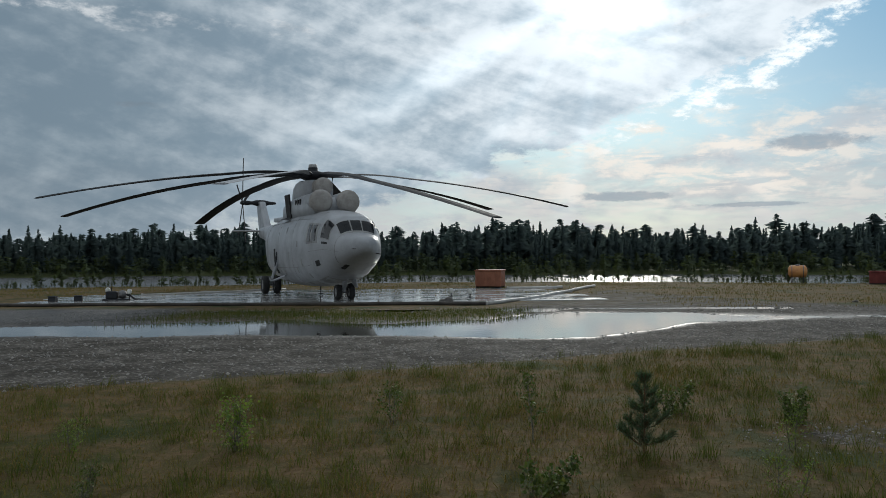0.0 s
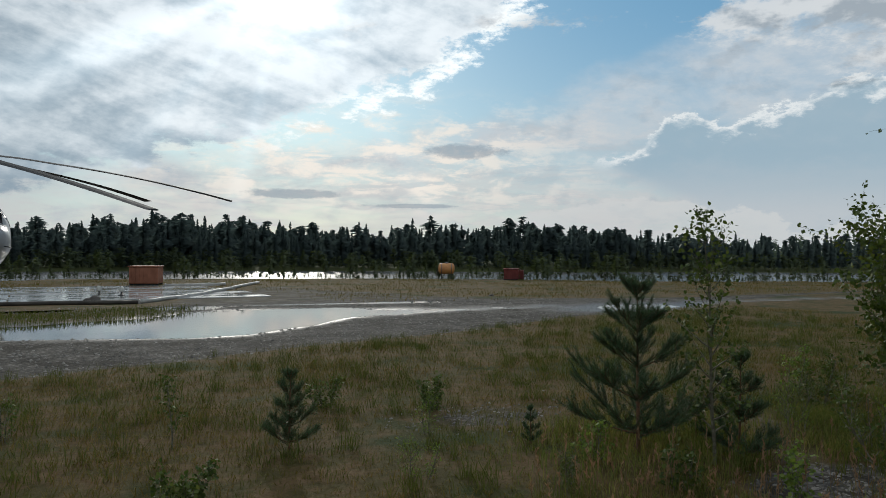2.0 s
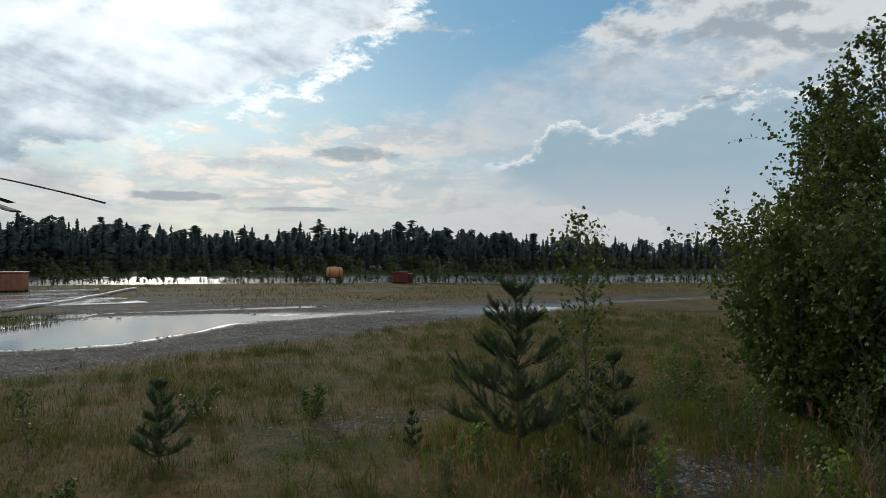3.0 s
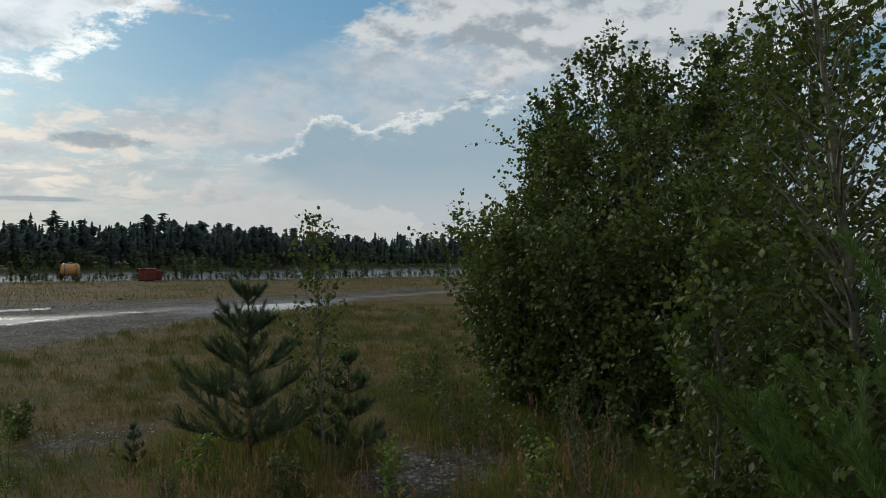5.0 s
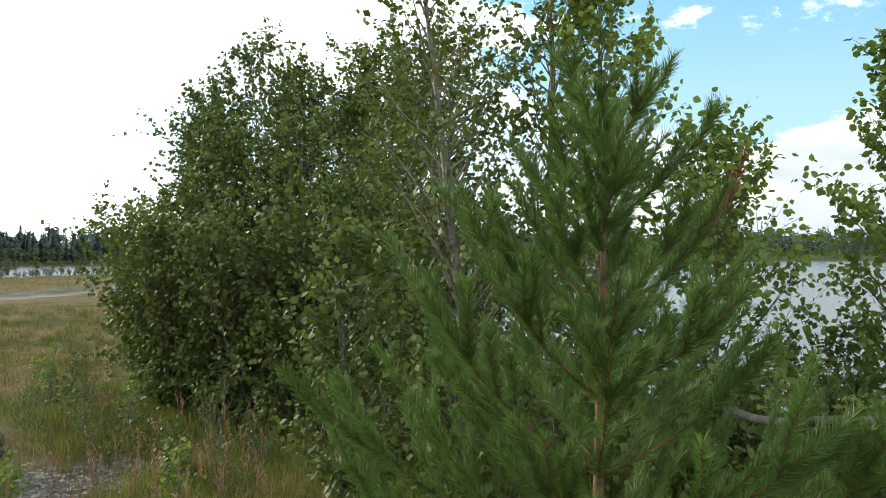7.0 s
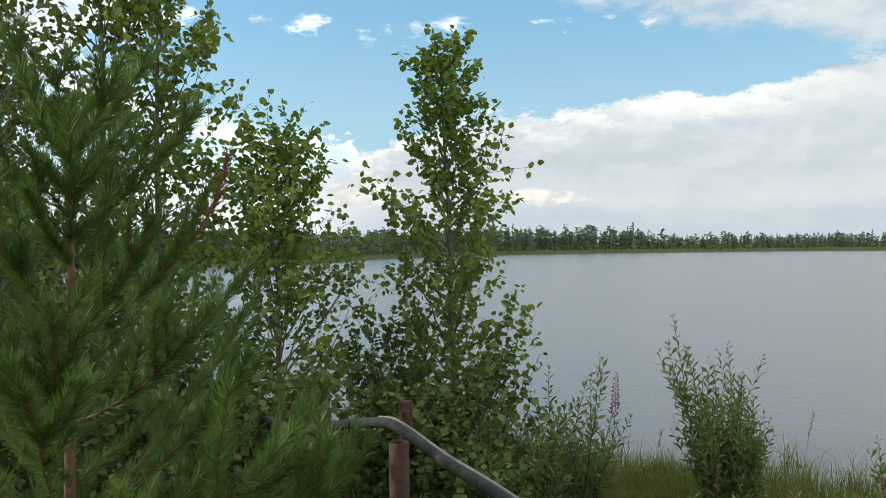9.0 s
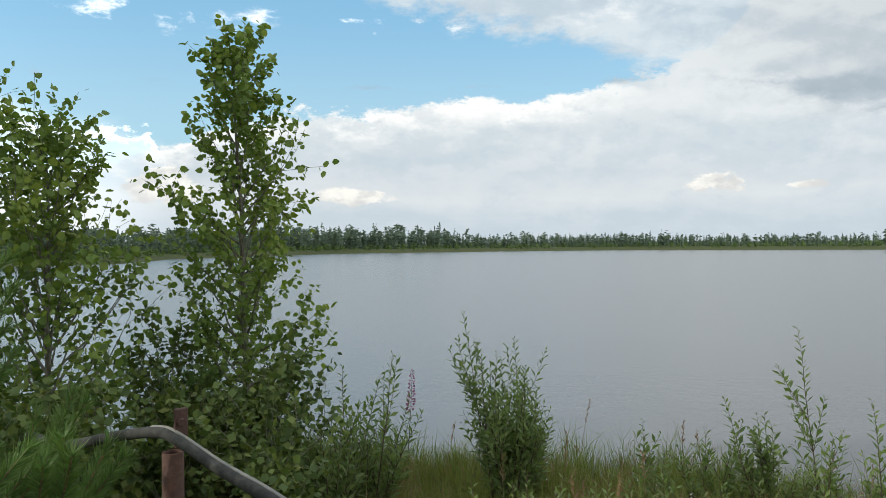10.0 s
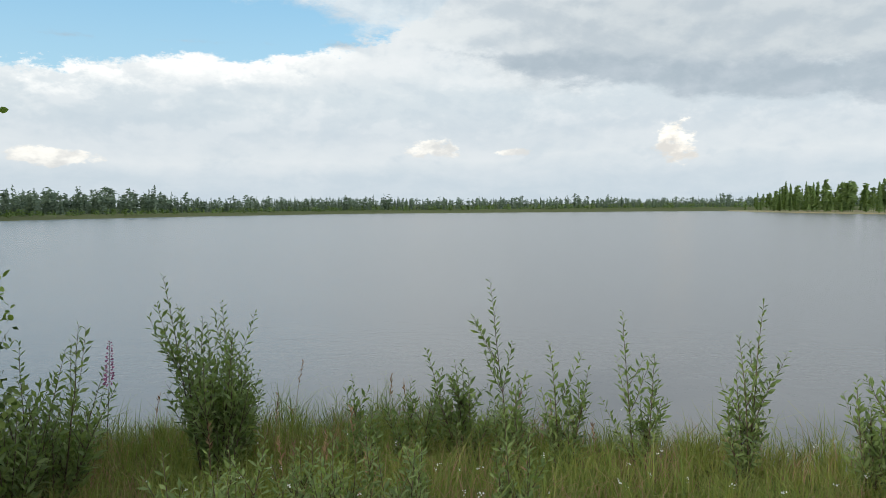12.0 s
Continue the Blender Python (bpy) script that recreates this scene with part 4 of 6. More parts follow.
# ---- far woods ----
def far_woods():
    rng = np.random.default_rng(5)
    # across the narrow water
    X, Y = line_points([(-200, 137), (-61, 115), (-41, 118.5), (32, 109), (52, 102.5), (93, 91.5), (106, 86), (120, 64), (140, 28)], 2400, rng)
    back = rng.uniform(0.5, 34, 2400)
    nx, ny = 0.25, 0.97
    east = smooth(X, 95, 120)
    X, Y = X + back * (nx + 0.6 * east), Y + back * (ny - 0.5 * east)
    H = rng.normal(5.1, 0.9, 2400) + 0.05 * back
    H = np.where(rng.uniform(0, 1, 2400) < 0.06, H + 1.2, H)
    H = np.clip(H, 4.2, 9.5) * (1 - 0.2 * smooth(X, 60, 110)) * (0.93 + 0.07 * np.sin(X * 0.11))
    Z = np.maximum(land(X, Y), LAKE)
    woodland("pine_forest", np.stack([X, Y, Z, H], 1), 6, M_FOREST, "dark dense pine forest across the narrow water", 260, 0.225, 0.8, 0.5, 0.45)
    X, Y = line_points([(-200, 136.5), (-61, 114.5), (-41, 118), (32, 108.5), (52, 102), (93, 91), (105, 85)], 1400, rng)
    b = rng.uniform(0, 5, 1400)
    woodland("forest_edge_shrubs", np.stack([X + 0.2 * b, Y + b, np.maximum(land(X, Y), LAKE), rng.uniform(0.8, 3.0, 1400)], 1), 8, M_SHRUB, "low green shrubs along the edge of the forest", 60, 0.3, 1.0, 1.0, 0.7)
    # round the open lake: marsh edge with young trees, then forest
    shore = [(118, 62), (138, 26), (157, -5), (202, -18), (264, -78), (275, -142), (266, -208), (229, -233), (141, -294), (80, -302), (20, -332), (-60, -420)]
    X, Y = line_points(shore, 4200, rng)
    away = unit(np.stack([X - 80, Y + 120], 1))
    b = rng.uniform(12, 80, 4200)
    bearing = np.degrees(np.arctan2(X - 1, Y + 1)) + rng.normal(0, 0.5, 4200)
    H = rng.normal(4.9, 0.9, 4200) * np.interp(bearing, (80, 98, 106, 115, 119, 127, 136, 146, 156), (1.1, 1.4, 1.75, 1.75, 1.2, 1.2, 1.1, 1.0, 0.95))
    H = np.where(rng.uniform(0, 1, 4200) < 0.05, H * 1.25, H) * (0.9 + 0.1 * np.sin(bearing * 2.7))
    H = np.clip(H, 2.2, 12)
    woodland("far_forest", np.stack([X + away[:, 0] * b, Y + away[:, 1] * b, np.full(4200, LAKE + 0.4), H], 1), 11, M_FOREST_FAR, "distant mixed conifer forest beyond the lake", 46, 0.24, 0.9, 0.5, 0.8)
    X, Y = line_points(shore, 2600, rng)
    away = unit(np.stack([X - 80, Y + 120], 1))
    b = rng.uniform(1, 26, 2600)
    woodland("marsh_birches", np.stack([X + away[:, 0] * b, Y + away[:, 1] * b, np.full(2600, LAKE + 0.15), rng.uniform(0.8, 3.4, 2600)], 1), 12, M_BIRCHWOOD, "light green young birches on the marshy far shore", 26, 0.34, 1.0, 0.8)
    # wooded point that runs out into the lake
    X, Y = line_points([(128, -276), (100, -250), (82, -234), (62, -218), (40, -205), (0, -195)], 260, rng)
    away = rng.uniform(0, 26, 260)
    woodland("wooded_point", np.stack([X - 0.5 * away, Y - 0.8 * away, np.full(260, LAKE + 0.25), rng.uniform(4.2, 9.6, 260) * (0.62 + 0.38 * smooth(128 - X, 0, 22))], 1), 13, M_BIRCHWOOD, "bright green young trees on a low point in the lake", 170, 0.19, 0.8, 0.5, 0.65)


def shore_shrubs():
    rng = np.random.default_rng(21)
    X, Y = line_points([(-60, 69), (-35, 65.5), (-23, 67), (-2, 72.5), (11, 71), (32, 63), (48, 55), (60, 55), (82, 51)], 1500, rng)
    Y = Y - rng.uniform(-0.6, 3.8, 1500)
    H = np.where(rng.uniform(0, 1, 1500) < 0.13, rng.uniform(1.0, 2.3, 1500), rng.uniform(0.2, 0.7, 1500))
    woodland("shore_shrubs", np.stack([X, Y, land(X, Y), H], 1), 22, M_SHRUB, "young birches and low shrubs along the near shore", 80, 0.26, 1.0, 0.9, 0.6)


far_woods()
shore_shrubs()


# low spit of the wooded point
def low_point():
    bm = bmesh.new()
    line = [(133, -282), (103, -250), (84, -232), (64, -216), (40, -203), (-20, -190), (-40, -240), (20, -290), (80, -285)]
    top = [bm.verts.new((x, y, LAKE + 0.25)) for x, y in line]
    low = [bm.verts.new((x * 1.02 + 1, y * 0.985, LAKE - 0.6)) for x, y in line]
    bm.faces.new(top)
    for i in range(len(line)):
        j = (i + 1) % len(line)
        bm.faces.new((top[i], low[i], low[j], top[j]))
    ob = part("spit", bm, material("spit turf", (0.13, 0.13, 0.05), 0.9, second=(0.20, 0.16, 0.07), scale=0.3), None)
    tagged(ob, "low grassy spit of land in the lake", "ground", kind="structure")


low_point()

# ---- trees and bushes beside the walker ----
pine(3.85, -0.02, 2.2, 31, 0.58, 7, 6, 0.078, 0.0036, 1000, M_NEEDLE, "young green pine with a dry rust-red branch", dead=True, rise=0.7, twigs=4, wild=0.16)
pine(6.09, 7.45, 1.95, 32, 0.50, 5, 7, 0.085, 0.0028, 700, M_NEEDLE_DIM, "young bluish pine in the dry grass", rise=0.35, twigs=11, low=0.14, wild=0.3)
pine(7.05, 6.85, 1.15, 33, 0.50, 4, 6, 0.08, 0.0034, 500, M_NEEDLE_DIM, "small pine beside a taller one", rise=0.4, twigs=12)
pine(2.38, 9.22, 0.9, 34, 0.44, 5, 6, 0.085, 0.0032, 420, M_NEEDLE_DIM, "knee-high pine seedling in the meadow", rise=0.5, twigs=8, low=0.15)
pine(5.2, 8.4, 0.4, 35, 0.4, 4, 4, 0.06, 0.005, 420, M_NEEDLE_DIM, "tiny pine seedling in the dry grass")
pine(7.15, -1.62, 1.15, 36, 0.5, 5, 6, 0.07, 0.003, 600, M_NEEDLE, "dark little pine under the aspens by the rail", rise=0.6, twigs=10)

THICKET = [(12.5, 7.75, 3.2, 0.24), (12.6, 7.4, 4.2, 0.25), (12.7, 7.1, 4.9, 0.24), (13.0, 6.6, 5.7, 0.18), (13.3, 6.1, 5.4, 0.20), (13.6, 5.5, 5.0, 0.24), (13.8, 4.95, 5.7, 0.16), (14.0, 4.2, 5.6, 0.16), (12.6, 6.4, 5.6, 0.10), (13.2, 4.9, 5.7, 0.10), (11.9, 7.3, 4.8, 0.12), (12.0, 5.6, 4.9, 0.16), (11.2, 6.3, 3.8, 0.28), (11.0, 4.9, 4.0, 0.28), (12.4, 3.6, 4.6, 0.24), (11.6, 6.9, 3.9, 0.26), (11.9, 4.5, 4.5, 0.2)]
for n, (x, y, h, s) in enumerate(THICKET):
    leafy("aspen", x, y, h, 100 + n, s, 0.06, 58, 7, 0.078, 10, BROAD, M_LEAF_DARK, label="slender aspen in a dense thicket", group="thicket of aspens")
for n, (x, y, h) in enumerate([(10.9, 7.2, 1.6), (10.4, 6.4, 2.4), (10.0, 5.2, 2.4), (11.6, 7.6, 1.9), (9.6, 4.2, 2.2), (9.4, 3.2, 2.6), (10.6, 4.4, 3.0), (10.2, 5.9, 1.5), (10.8, 6.9, 2.6), (10.3, 5.0, 3.0), (11.4, 7.0, 2.7)]):
    leafy("birch_bush", x, y, h, 130 + n, 0.36, 0.03, 44, 7, 0.074, 8, BROAD, M_LEAF_DARK, stems=3, label="leafy bush at the foot of the thicket", category="bush", group="bushes of the thicket")

leafy("aspen", 7.15, 1.35, 5.5, 150, 0.16, 0.04, 104, 7, 0.064, 9, BROAD, M_LEAF_DARK, belly=0.9, label="tall aspen with round trembling leaves", lean=(0.02, -0.02))
leafy("aspen", 7.5, 0.35, 4.6, 151, 0.15, 0.10, 68, 8, 0.064, 9, ROUND, M_LEAF, label="thin aspen with sparse round leaves", lean=(0.03, -0.04))
leafy("aspen", 7.7, 0.9, 5.3, 159, 0.15, 0.04, 92, 7, 0.064, 9, BROAD, M_LEAF_DARK, belly=0.9, label="tall aspen beside a thinner one")
leafy("aspen", 7.2, -0.62, 2.8, 152, 0.26, 0.06, 72, 8, 0.056, 9, ROUND, M_LEAF, label="young aspen on the lake bank")
leafy("aspen", 7.5, -2.08, 3.75, 153, 0.18, 0.05, 92, 10, 0.056, 10, ROUND, M_LEAF, label="young leafy aspen on the lake bank", belly=0.75)
leafy("aspen", 6.35, 2.2, 2.1, 154, 0.28, 0.04, 50, 7, 0.066, 8, BROAD, M_LEAF_DARK, label="bright green aspen sapling before the thicket")
leafy("aspen", 8.4, 1.9, 4.1, 157, 0.24, 0.04, 76, 8, 0.06, 9, BROAD, M_LEAF_DARK, label="leafy aspen behind a taller one")
leafy("aspen", 9.6, 2.6, 4.2, 158, 0.22, 0.05, 70, 8, 0.06, 9, BROAD, M_LEAF_DARK, label="leafy aspen at the edge of the thicket")
leafy("aspen", 6.62, 6.78, 2.7, 155, 0.15, 0.14, 34, 5, 0.05, 6, ROUND, M_LEAF_DARK, label="thin aspen sapling beside the young pine")
for n, (x, y, h, s) in enumerate([(6.4, -0.9, 1.1, 0.5), (6.0, -1.7, 0.9, 0.5), (6.6, -2.0, 1.1, 0.45), (5.6, -0.6, 0.8, 0.5), (7.3, -1.6, 1.3, 0.4), (5.2, -1.9, 0.5, 0.5), (6.9, 0.4, 1.6, 0.42), (7.6, 2.4, 1.9, 0.4), (5.9, 0.9, 1.2, 0.45), (8.6, 2.2, 2.6, 0.36)]):
    leafy("bush", x, y, h, 160 + n, s, 0.04, 32, 6, 0.06, 7, BROAD, M_LEAF_DARK, stems=3, label="low dark green bush behind the rail", category="bush", group="bushes behind the rail")

# willows on the bank
for n, (x, y, h, st, sp) in enumerate([(6.55, -2.68, 1.5, 18, 0.5), (6.25, -2.35, 1.25, 14, 0.45), (6.4, -3.85, 1.7, 12, 0.42), (6.65, -4.15, 1.4, 22, 0.34), (5.0, -5.7, 1.6, 3, 0.12), (5.3, -5.5, 1.1, 14, 0.35), (5.7, -5.25, 0.9, 9, 0.3), (4.6, -5.85, 1.15, 6, 0.22), (4.15, -6.25, 1.35, 3, 0.16), (3.45, -6.5, 1.45, 5, 0.2), (2.7, -6.85, 1.15, 9, 0.25), (6.0, -5.0, 0.75, 8, 0.25), (5.9, -4.8, 0.6, 5, 0.2), (4.9, -5.6, 0.8, 5, 0.2)]):
    shoots("willow", x, y, h, 180 + n, st, sp, 0.090, 0.026, label="slender willow shrub on the lake bank", group="willows on the bank")
for n in range(34):
    rng = np.random.default_rng(400 + n)
    a, d = radians(rng.uniform(117, 133) if n % 3 else rng.uniform(112, 150)), rng.uniform(3.3, 4.6)
    shoots("willow_sprout", 1.05 + d * math.sin(a), -1.0 + d * math.cos(a), rng.uniform(0.40, 0.72), 200 + n, 5, 0.14, 0.068, 0.022, label="grey-green willow sprout in the bank grass", group="willow sprouts")

# meadow seedlings
leafy("birch_seedling", 1.12, 9.81, 0.8, 220, 0.16, 0.25, 16, 3, 0.04, 4, ROUND, M_LEAF_DARK, label="thin birch seedling in the meadow", category="sapling")
leafy("birch_seedling", -2.57, 9.36, 0.5, 221, 0.5, 0.05, 16, 3, 0.036, 5, ROUND, M_LEAF, stems=3, label="low spreading birch seedling in the meadow", category="sapling")
leafy("birch_seedling", -0.76, 10.84, 0.42, 222, 0.4, 0.1, 10, 3, 0.036, 4, ROUND, M_LEAF_DARK, stems=2, label="small birch seedling in the meadow", category="sapling")
for n, (x, y, h) in enumerate([(4.2, 9.3, 0.45), (8.1, 5.6, 0.9), (8.7, 6.3, 0.8), (6.05, 5.2, 0.5), (-3.6, 7.6, 0.3), (0.9, 7.6, 0.35), (3.2, 7.4, 0.35), (5.6, 6.1, 0.4), (9.0, 8.0, 0.6), (9.4, 6.9, 0.8), (9.0, 5.0, 0.9), (8.5, 4.3, 0.9), (8.3, 3.5, 1.0), (7.7, 4.6, 0.6), (7.1, 3.6, 0.8), (6.4, 3.7, 0.6), (9.7, 7.6, 0.7), (10.2, 8.4, 0.8), (8.6, 7.4, 0.5), (7.6, 7.9, 0.5), (6.9, 7.9, 0.5), (5.4, 7.2, 0.4), (4.6, 6.6, 0.35), (4.9, 10.6, 0.4), (-4.6, 9.4, 0.35), (3.4, 11.4, 0.4), (9.2, 9.2, 0.6), (11.0, 9.6, 0.7)]):
    leafy("weed", x, y, h, 230 + n, 0.25, 0.08, 14, 3, 0.042, 5, ROUND if n % 2 else WIDE, M_LEAF if n % 3 == 0 else M_LEAF_DARK, stems=2 + n % 3, label="leafy green weed in the dry grass", category="weed", group="meadow weeds")


# ---- grass ----
def grasses():
    rng = np.random.default_rng(50)

    def worn(X, Y):
        """Nearly 1 on the worn strip of soil before the thicket."""
        line = np.interp(Y, (3.6, 4.6, 6.0, 7.5, 9.5), (5.2, 5.9, 7.3, 8.4, 9.6))
        return smooth(0.75 - np.abs(X - line) + 0.25 * wobble(X * 2.0, Y * 2.0), 0.0, 0.5) * smooth(9.8 - Y, 0, 1.5) * smooth(Y, 3.4, 4.4)

    def meadow(X, Y):
        near = smooth(along(ROAD_NEAR, X) - Y, -0.6, 1.6)
        patch = 0.55 + 0.45 * wobble(X * 0.9, Y * 0.9)
        bare = smooth(np.hypot((X - 7.3) / 1.2, (Y - 5.7) / 0.8), 0.5, 1.3) * smooth(np.hypot((X - 5.4) / 1.5, (Y - 9.9) / 0.9), 0.4, 1.3)
        return near * np.clip(patch, 0.35, 1) * (0.25 + 0.75 * bare) * (1 - 0.75 * worn(X, Y)) * (lake_distance(X, Y) < -0.6)

    X, Y = scatter(rng, 430000, meadow, -10.5, 26, 3.6, 26)
    k = (np.hypot(X, Y) > 4.5) & (Y > 0.55 * np.abs(X) * (X < 0)) & (rng.uniform(0, 1, len(X)) < np.clip(14 / np.hypot(X, Y), 0.25, 1))
    X, Y = X[k], Y[k]
    h = 0.105 + 0.05 * wobble(X * 0.5 + 3, Y * 0.5) + 0.03 * wobble(X * 2.1, Y * 2.3)
    blades("meadow_grass", X, Y, h, 0.009, 51, M_GRASS, 1.7, "dry reddish and green meadow grass", "grass")
    # taller tufts
    cx, cy = scatter(rng, 4200, meadow, -9, 24, 4.5, 24)
    n = 26
    X = np.repeat(cx, n) + rng.normal(0, 0.09, n * len(cx))
    Y = np.repeat(cy, n) + rng.normal(0, 0.09, n * len(cx))
    blades("grass_tufts", X, Y, np.repeat(rng.uniform(0.12, 0.34, len(cx)), n), 0.008, 52, M_TUFT, 1.1, "green tufts of taller meadow grass", "grass")

    def bank(X, Y):
        s = Y + 0.15 * X
        return smooth(-s, -5.0, -1.5) * smooth(-lake_distance(X, Y), -0.5, 0.1) * smooth(np.hypot(X - 0.9, Y + 0.7), 1.8, 2.6)

    X, Y = scatter(rng, 120000, bank, 0.5, 12, -9.5, 5)
    k = np.arctan2(X - 1, Y + 0.9) > radians(40)
    X, Y = X[k], Y[k]
    h = 0.25 + 0.10 * wobble(X * 1.1, Y * 1.1)
    blades("bank_grass", X, Y, h, 0.006, 53, M_GRASS_GREEN, 0.75, "long green grass on the lake bank", "grass")
    def edge(X, Y):
        return smooth(X - 3.8, 0, 3.5) * smooth(Y - 1.8, 0, 1) * smooth(9.5 - Y, 0, 2) * smooth(np.hypot((X - 7.3) / 1.2, (Y - 5.7) / 0.8), 0.7, 1.4) * (1 - 0.85 * worn(X, Y))

    X, Y = scatter(rng, 60000, edge, 3.8, 12.5, 1.8, 9.5)
    blades("thicket_edge_grass", X, Y, 0.22 + 0.13 * wobble(X * 1.3, Y * 1.3), 0.008, 56, M_GRASS_PALE, 0.8, "yellow-green grass along the thicket", "grass")
    # tufts, dry patches and small white flowers on the bank
    cx, cy = scatter(rng, 1300, bank, 1.5, 9.5, -8.5, 0.5)
    n = 34
    X = np.repeat(cx, n) + rng.normal(0, 0.06, n * len(cx))
    Y = np.repeat(cy, n) + rng.normal(0, 0.06, n * len(cx))
    hh = np.repeat(rng.uniform(0.2, 0.58, len(cx)), n)
    blades("bank_tufts", X, Y, hh, 0.006, 57, M_GRASS_GREEN, 1.0, "overhanging tufts of long grass on the bank", "grass")
    cx, cy = scatter(rng, 130, bank, 2.5, 9.0, -8.0, -1.5)
    X = np.repeat(cx, 40) + rng.normal(0, 0.12, 40 * len(cx))
    Y = np.repeat(cy, 40) + rng.normal(0, 0.12, 40 * len(cx))
    blades("dry_bank_grass", X, Y, np.full(len(X), 0.42), 0.005, 58, M_REED, 0.8, "dry reddish grass among the green on the bank", "grass")
    fx, fy = scatter(rng, 60, bank, 2.0, 7.0, -8.0, -3.0)
    fz = land(fx, fy) + rng.uniform(0.22, 0.42, len(fx))
    Pf = np.repeat(np.stack([fx, fy, fz], 1), 6, 0) + rng.normal(0, 0.008, (6 * len(fx), 3))
    Wf = rng.normal(0, 1, Pf.shape) + np.array([0, 0, 0.4])
    tagged(new("small_flowers", leaf_mesh("small_flowers", Pf, Wf, rng.normal(0, 1, Pf.shape), np.full(len(Pf), 0.011), ROUND, M_FLOWER)), "tiny white flowers in the bank grass", "flowers", kind="stuff")
    # stones on the gravel and on the bare patch
    def stony(X, Y):
        return smooth(Y - along(ROAD_NEAR, X), -0.8, 0.5) * smooth(along(ROAD_FAR, X) - Y, -0.5, 2.0) * (puddle_depth(X, Y) < 0.05)

    X, Y = scatter(rng, 18000, stony, -16, 26, 13.5, 34)
    px, py = rng.normal(7.3, 0.55, 420), rng.normal(5.7, 0.38, 420)
    qx, qy = rng.normal(5.4, 0.8, 200), rng.normal(9.9, 0.5, 200)
    X, Y = np.concatenate([X, px, qx]), np.concatenate([Y, py, qy])
    r = np.concatenate([rng.uniform(0.015, 0.05, len(X) - 620), rng.uniform(0.012, 0.035, 620)])
    c = np.stack([X, Y, land(X, Y)], 1)
    octa = np.array([(1, 0, 0), (-1, 0, 0), (0, 1, 0), (0, -1, 0), (0, 0, 0.7), (0, 0, -0.7)], float)
    v = c[:, None] + r[:, None, None] * octa[None] * rng.uniform(0.6, 1.3, (len(X), 6, 1)) + rng.normal(0, 0.004, (len(X), 6, 3))
    f = np.array([(0, 2, 4), (2, 1, 4), (1, 3, 4), (3, 0, 4)])
    t = (f[None] + (np.arange(len(X)) * 6)[:, None, None]).reshape(-1, 3)
    tagged(new("gravel_stones", raw_mesh("gravel_stones", v.reshape(-1, 3), t, [M_PEBBLE])), "grey stones strewn on the gravel", "stones", kind="stuff")
    # seed stalks
    X = np.concatenate([rng.uniform(4.2, 9.5, 130), rng.normal(4.7, 0.5, 36), rng.normal(6.2, 0.5, 36), rng.uniform(4, 8, 24)])
    Y = np.concatenate([rng.uniform(2.6, 7.0, 130), rng.normal(5.3, 0.5, 36), rng.normal(3.5, 0.45, 36), rng.uniform(-6.8, -3, 24)])
    k = lake_distance(X, Y) < -0.4
    X, Y = X[k], Y[k]
    z, P, W = land(X, Y), [], []
    lines = []
    for x, y, zz in zip(X, Y, z):
        hh = rng.uniform(0.35, 0.72)
        st = curve_from((x, y, zz - 0.02), (rng.normal(0, 0.12), rng.normal(0, 0.12), 1), hh, 4, rng, 0.0, 0.08)
        lines.append((st, [0.003, 0.0026, 0.002, 0.0016, 0.0012]))
        for t in np.linspace(0.72, 1.0, 16):
            q = t * 4
            i = min(int(q), 3)
            P.append(st[i] + (q - i) * (st[i + 1] - st[i]))
            W.append(np.array([rng.normal(0, 0.45), rng.normal(0, 0.45), 1.0]))
    v, t = sweep(lines, 3)
    ob = tagged(new("seed_stalks", raw_mesh("seed_stalks", v, t, [M_REED])), "pale dry grass stalks with seed heads", "grass", kind="stuff")
    P, W = np.array(P), np.array(W)
    heads = leaf_mesh("seed_heads", P, W, rng.normal(0, 1, P.shape), rng.uniform(0.03, 0.055, len(P)), LONG, M_REED)
    tagged(new("seed_heads", heads), "reddish seed heads of tall grass", "grass", kind="stuff")

    # reeds in the far side of the puddle, low turf round the pad
    def reeds(X, Y):
        d = puddle_depth(X, Y)
        return smooth(Y - along(PUDDLE_FAR, X), -1.6, 0.2) * smooth(along(PUDDLE_FAR, X) + 5.5 - Y, 0, 3) * smooth(4.5 - X, 0, 3) * smooth(X + 12.5, 0, 4)

    X, Y = scatter(rng, 42000, reeds, -24, 5, 24, 36)
    blades("puddle_grass", X, Y, np.full(len(X), 0.20), 0.013, 54, M_TUFT, 0.4, "green grass standing in the edge of the puddle", "grass")

    def turf(X, Y):
        dry = smooth(Y, 44, 50) + smooth(X, 9, 14) * smooth(Y, 31, 36)
        return np.clip(dry, 0, 1) * (0.5 + 0.5 * wobble(X * 0.35, Y * 0.35)) * (lake_distance(X, Y) < -0.5)

    X, Y = scatter(rng, 110000, turf, -42, 62, 30, 66)
    blades("far_turf", X, Y, np.full(len(X), 0.12), 0.03, 55, M_GRASS, 0.5, "low dry turf round the landing pad", "grass")


grasses()


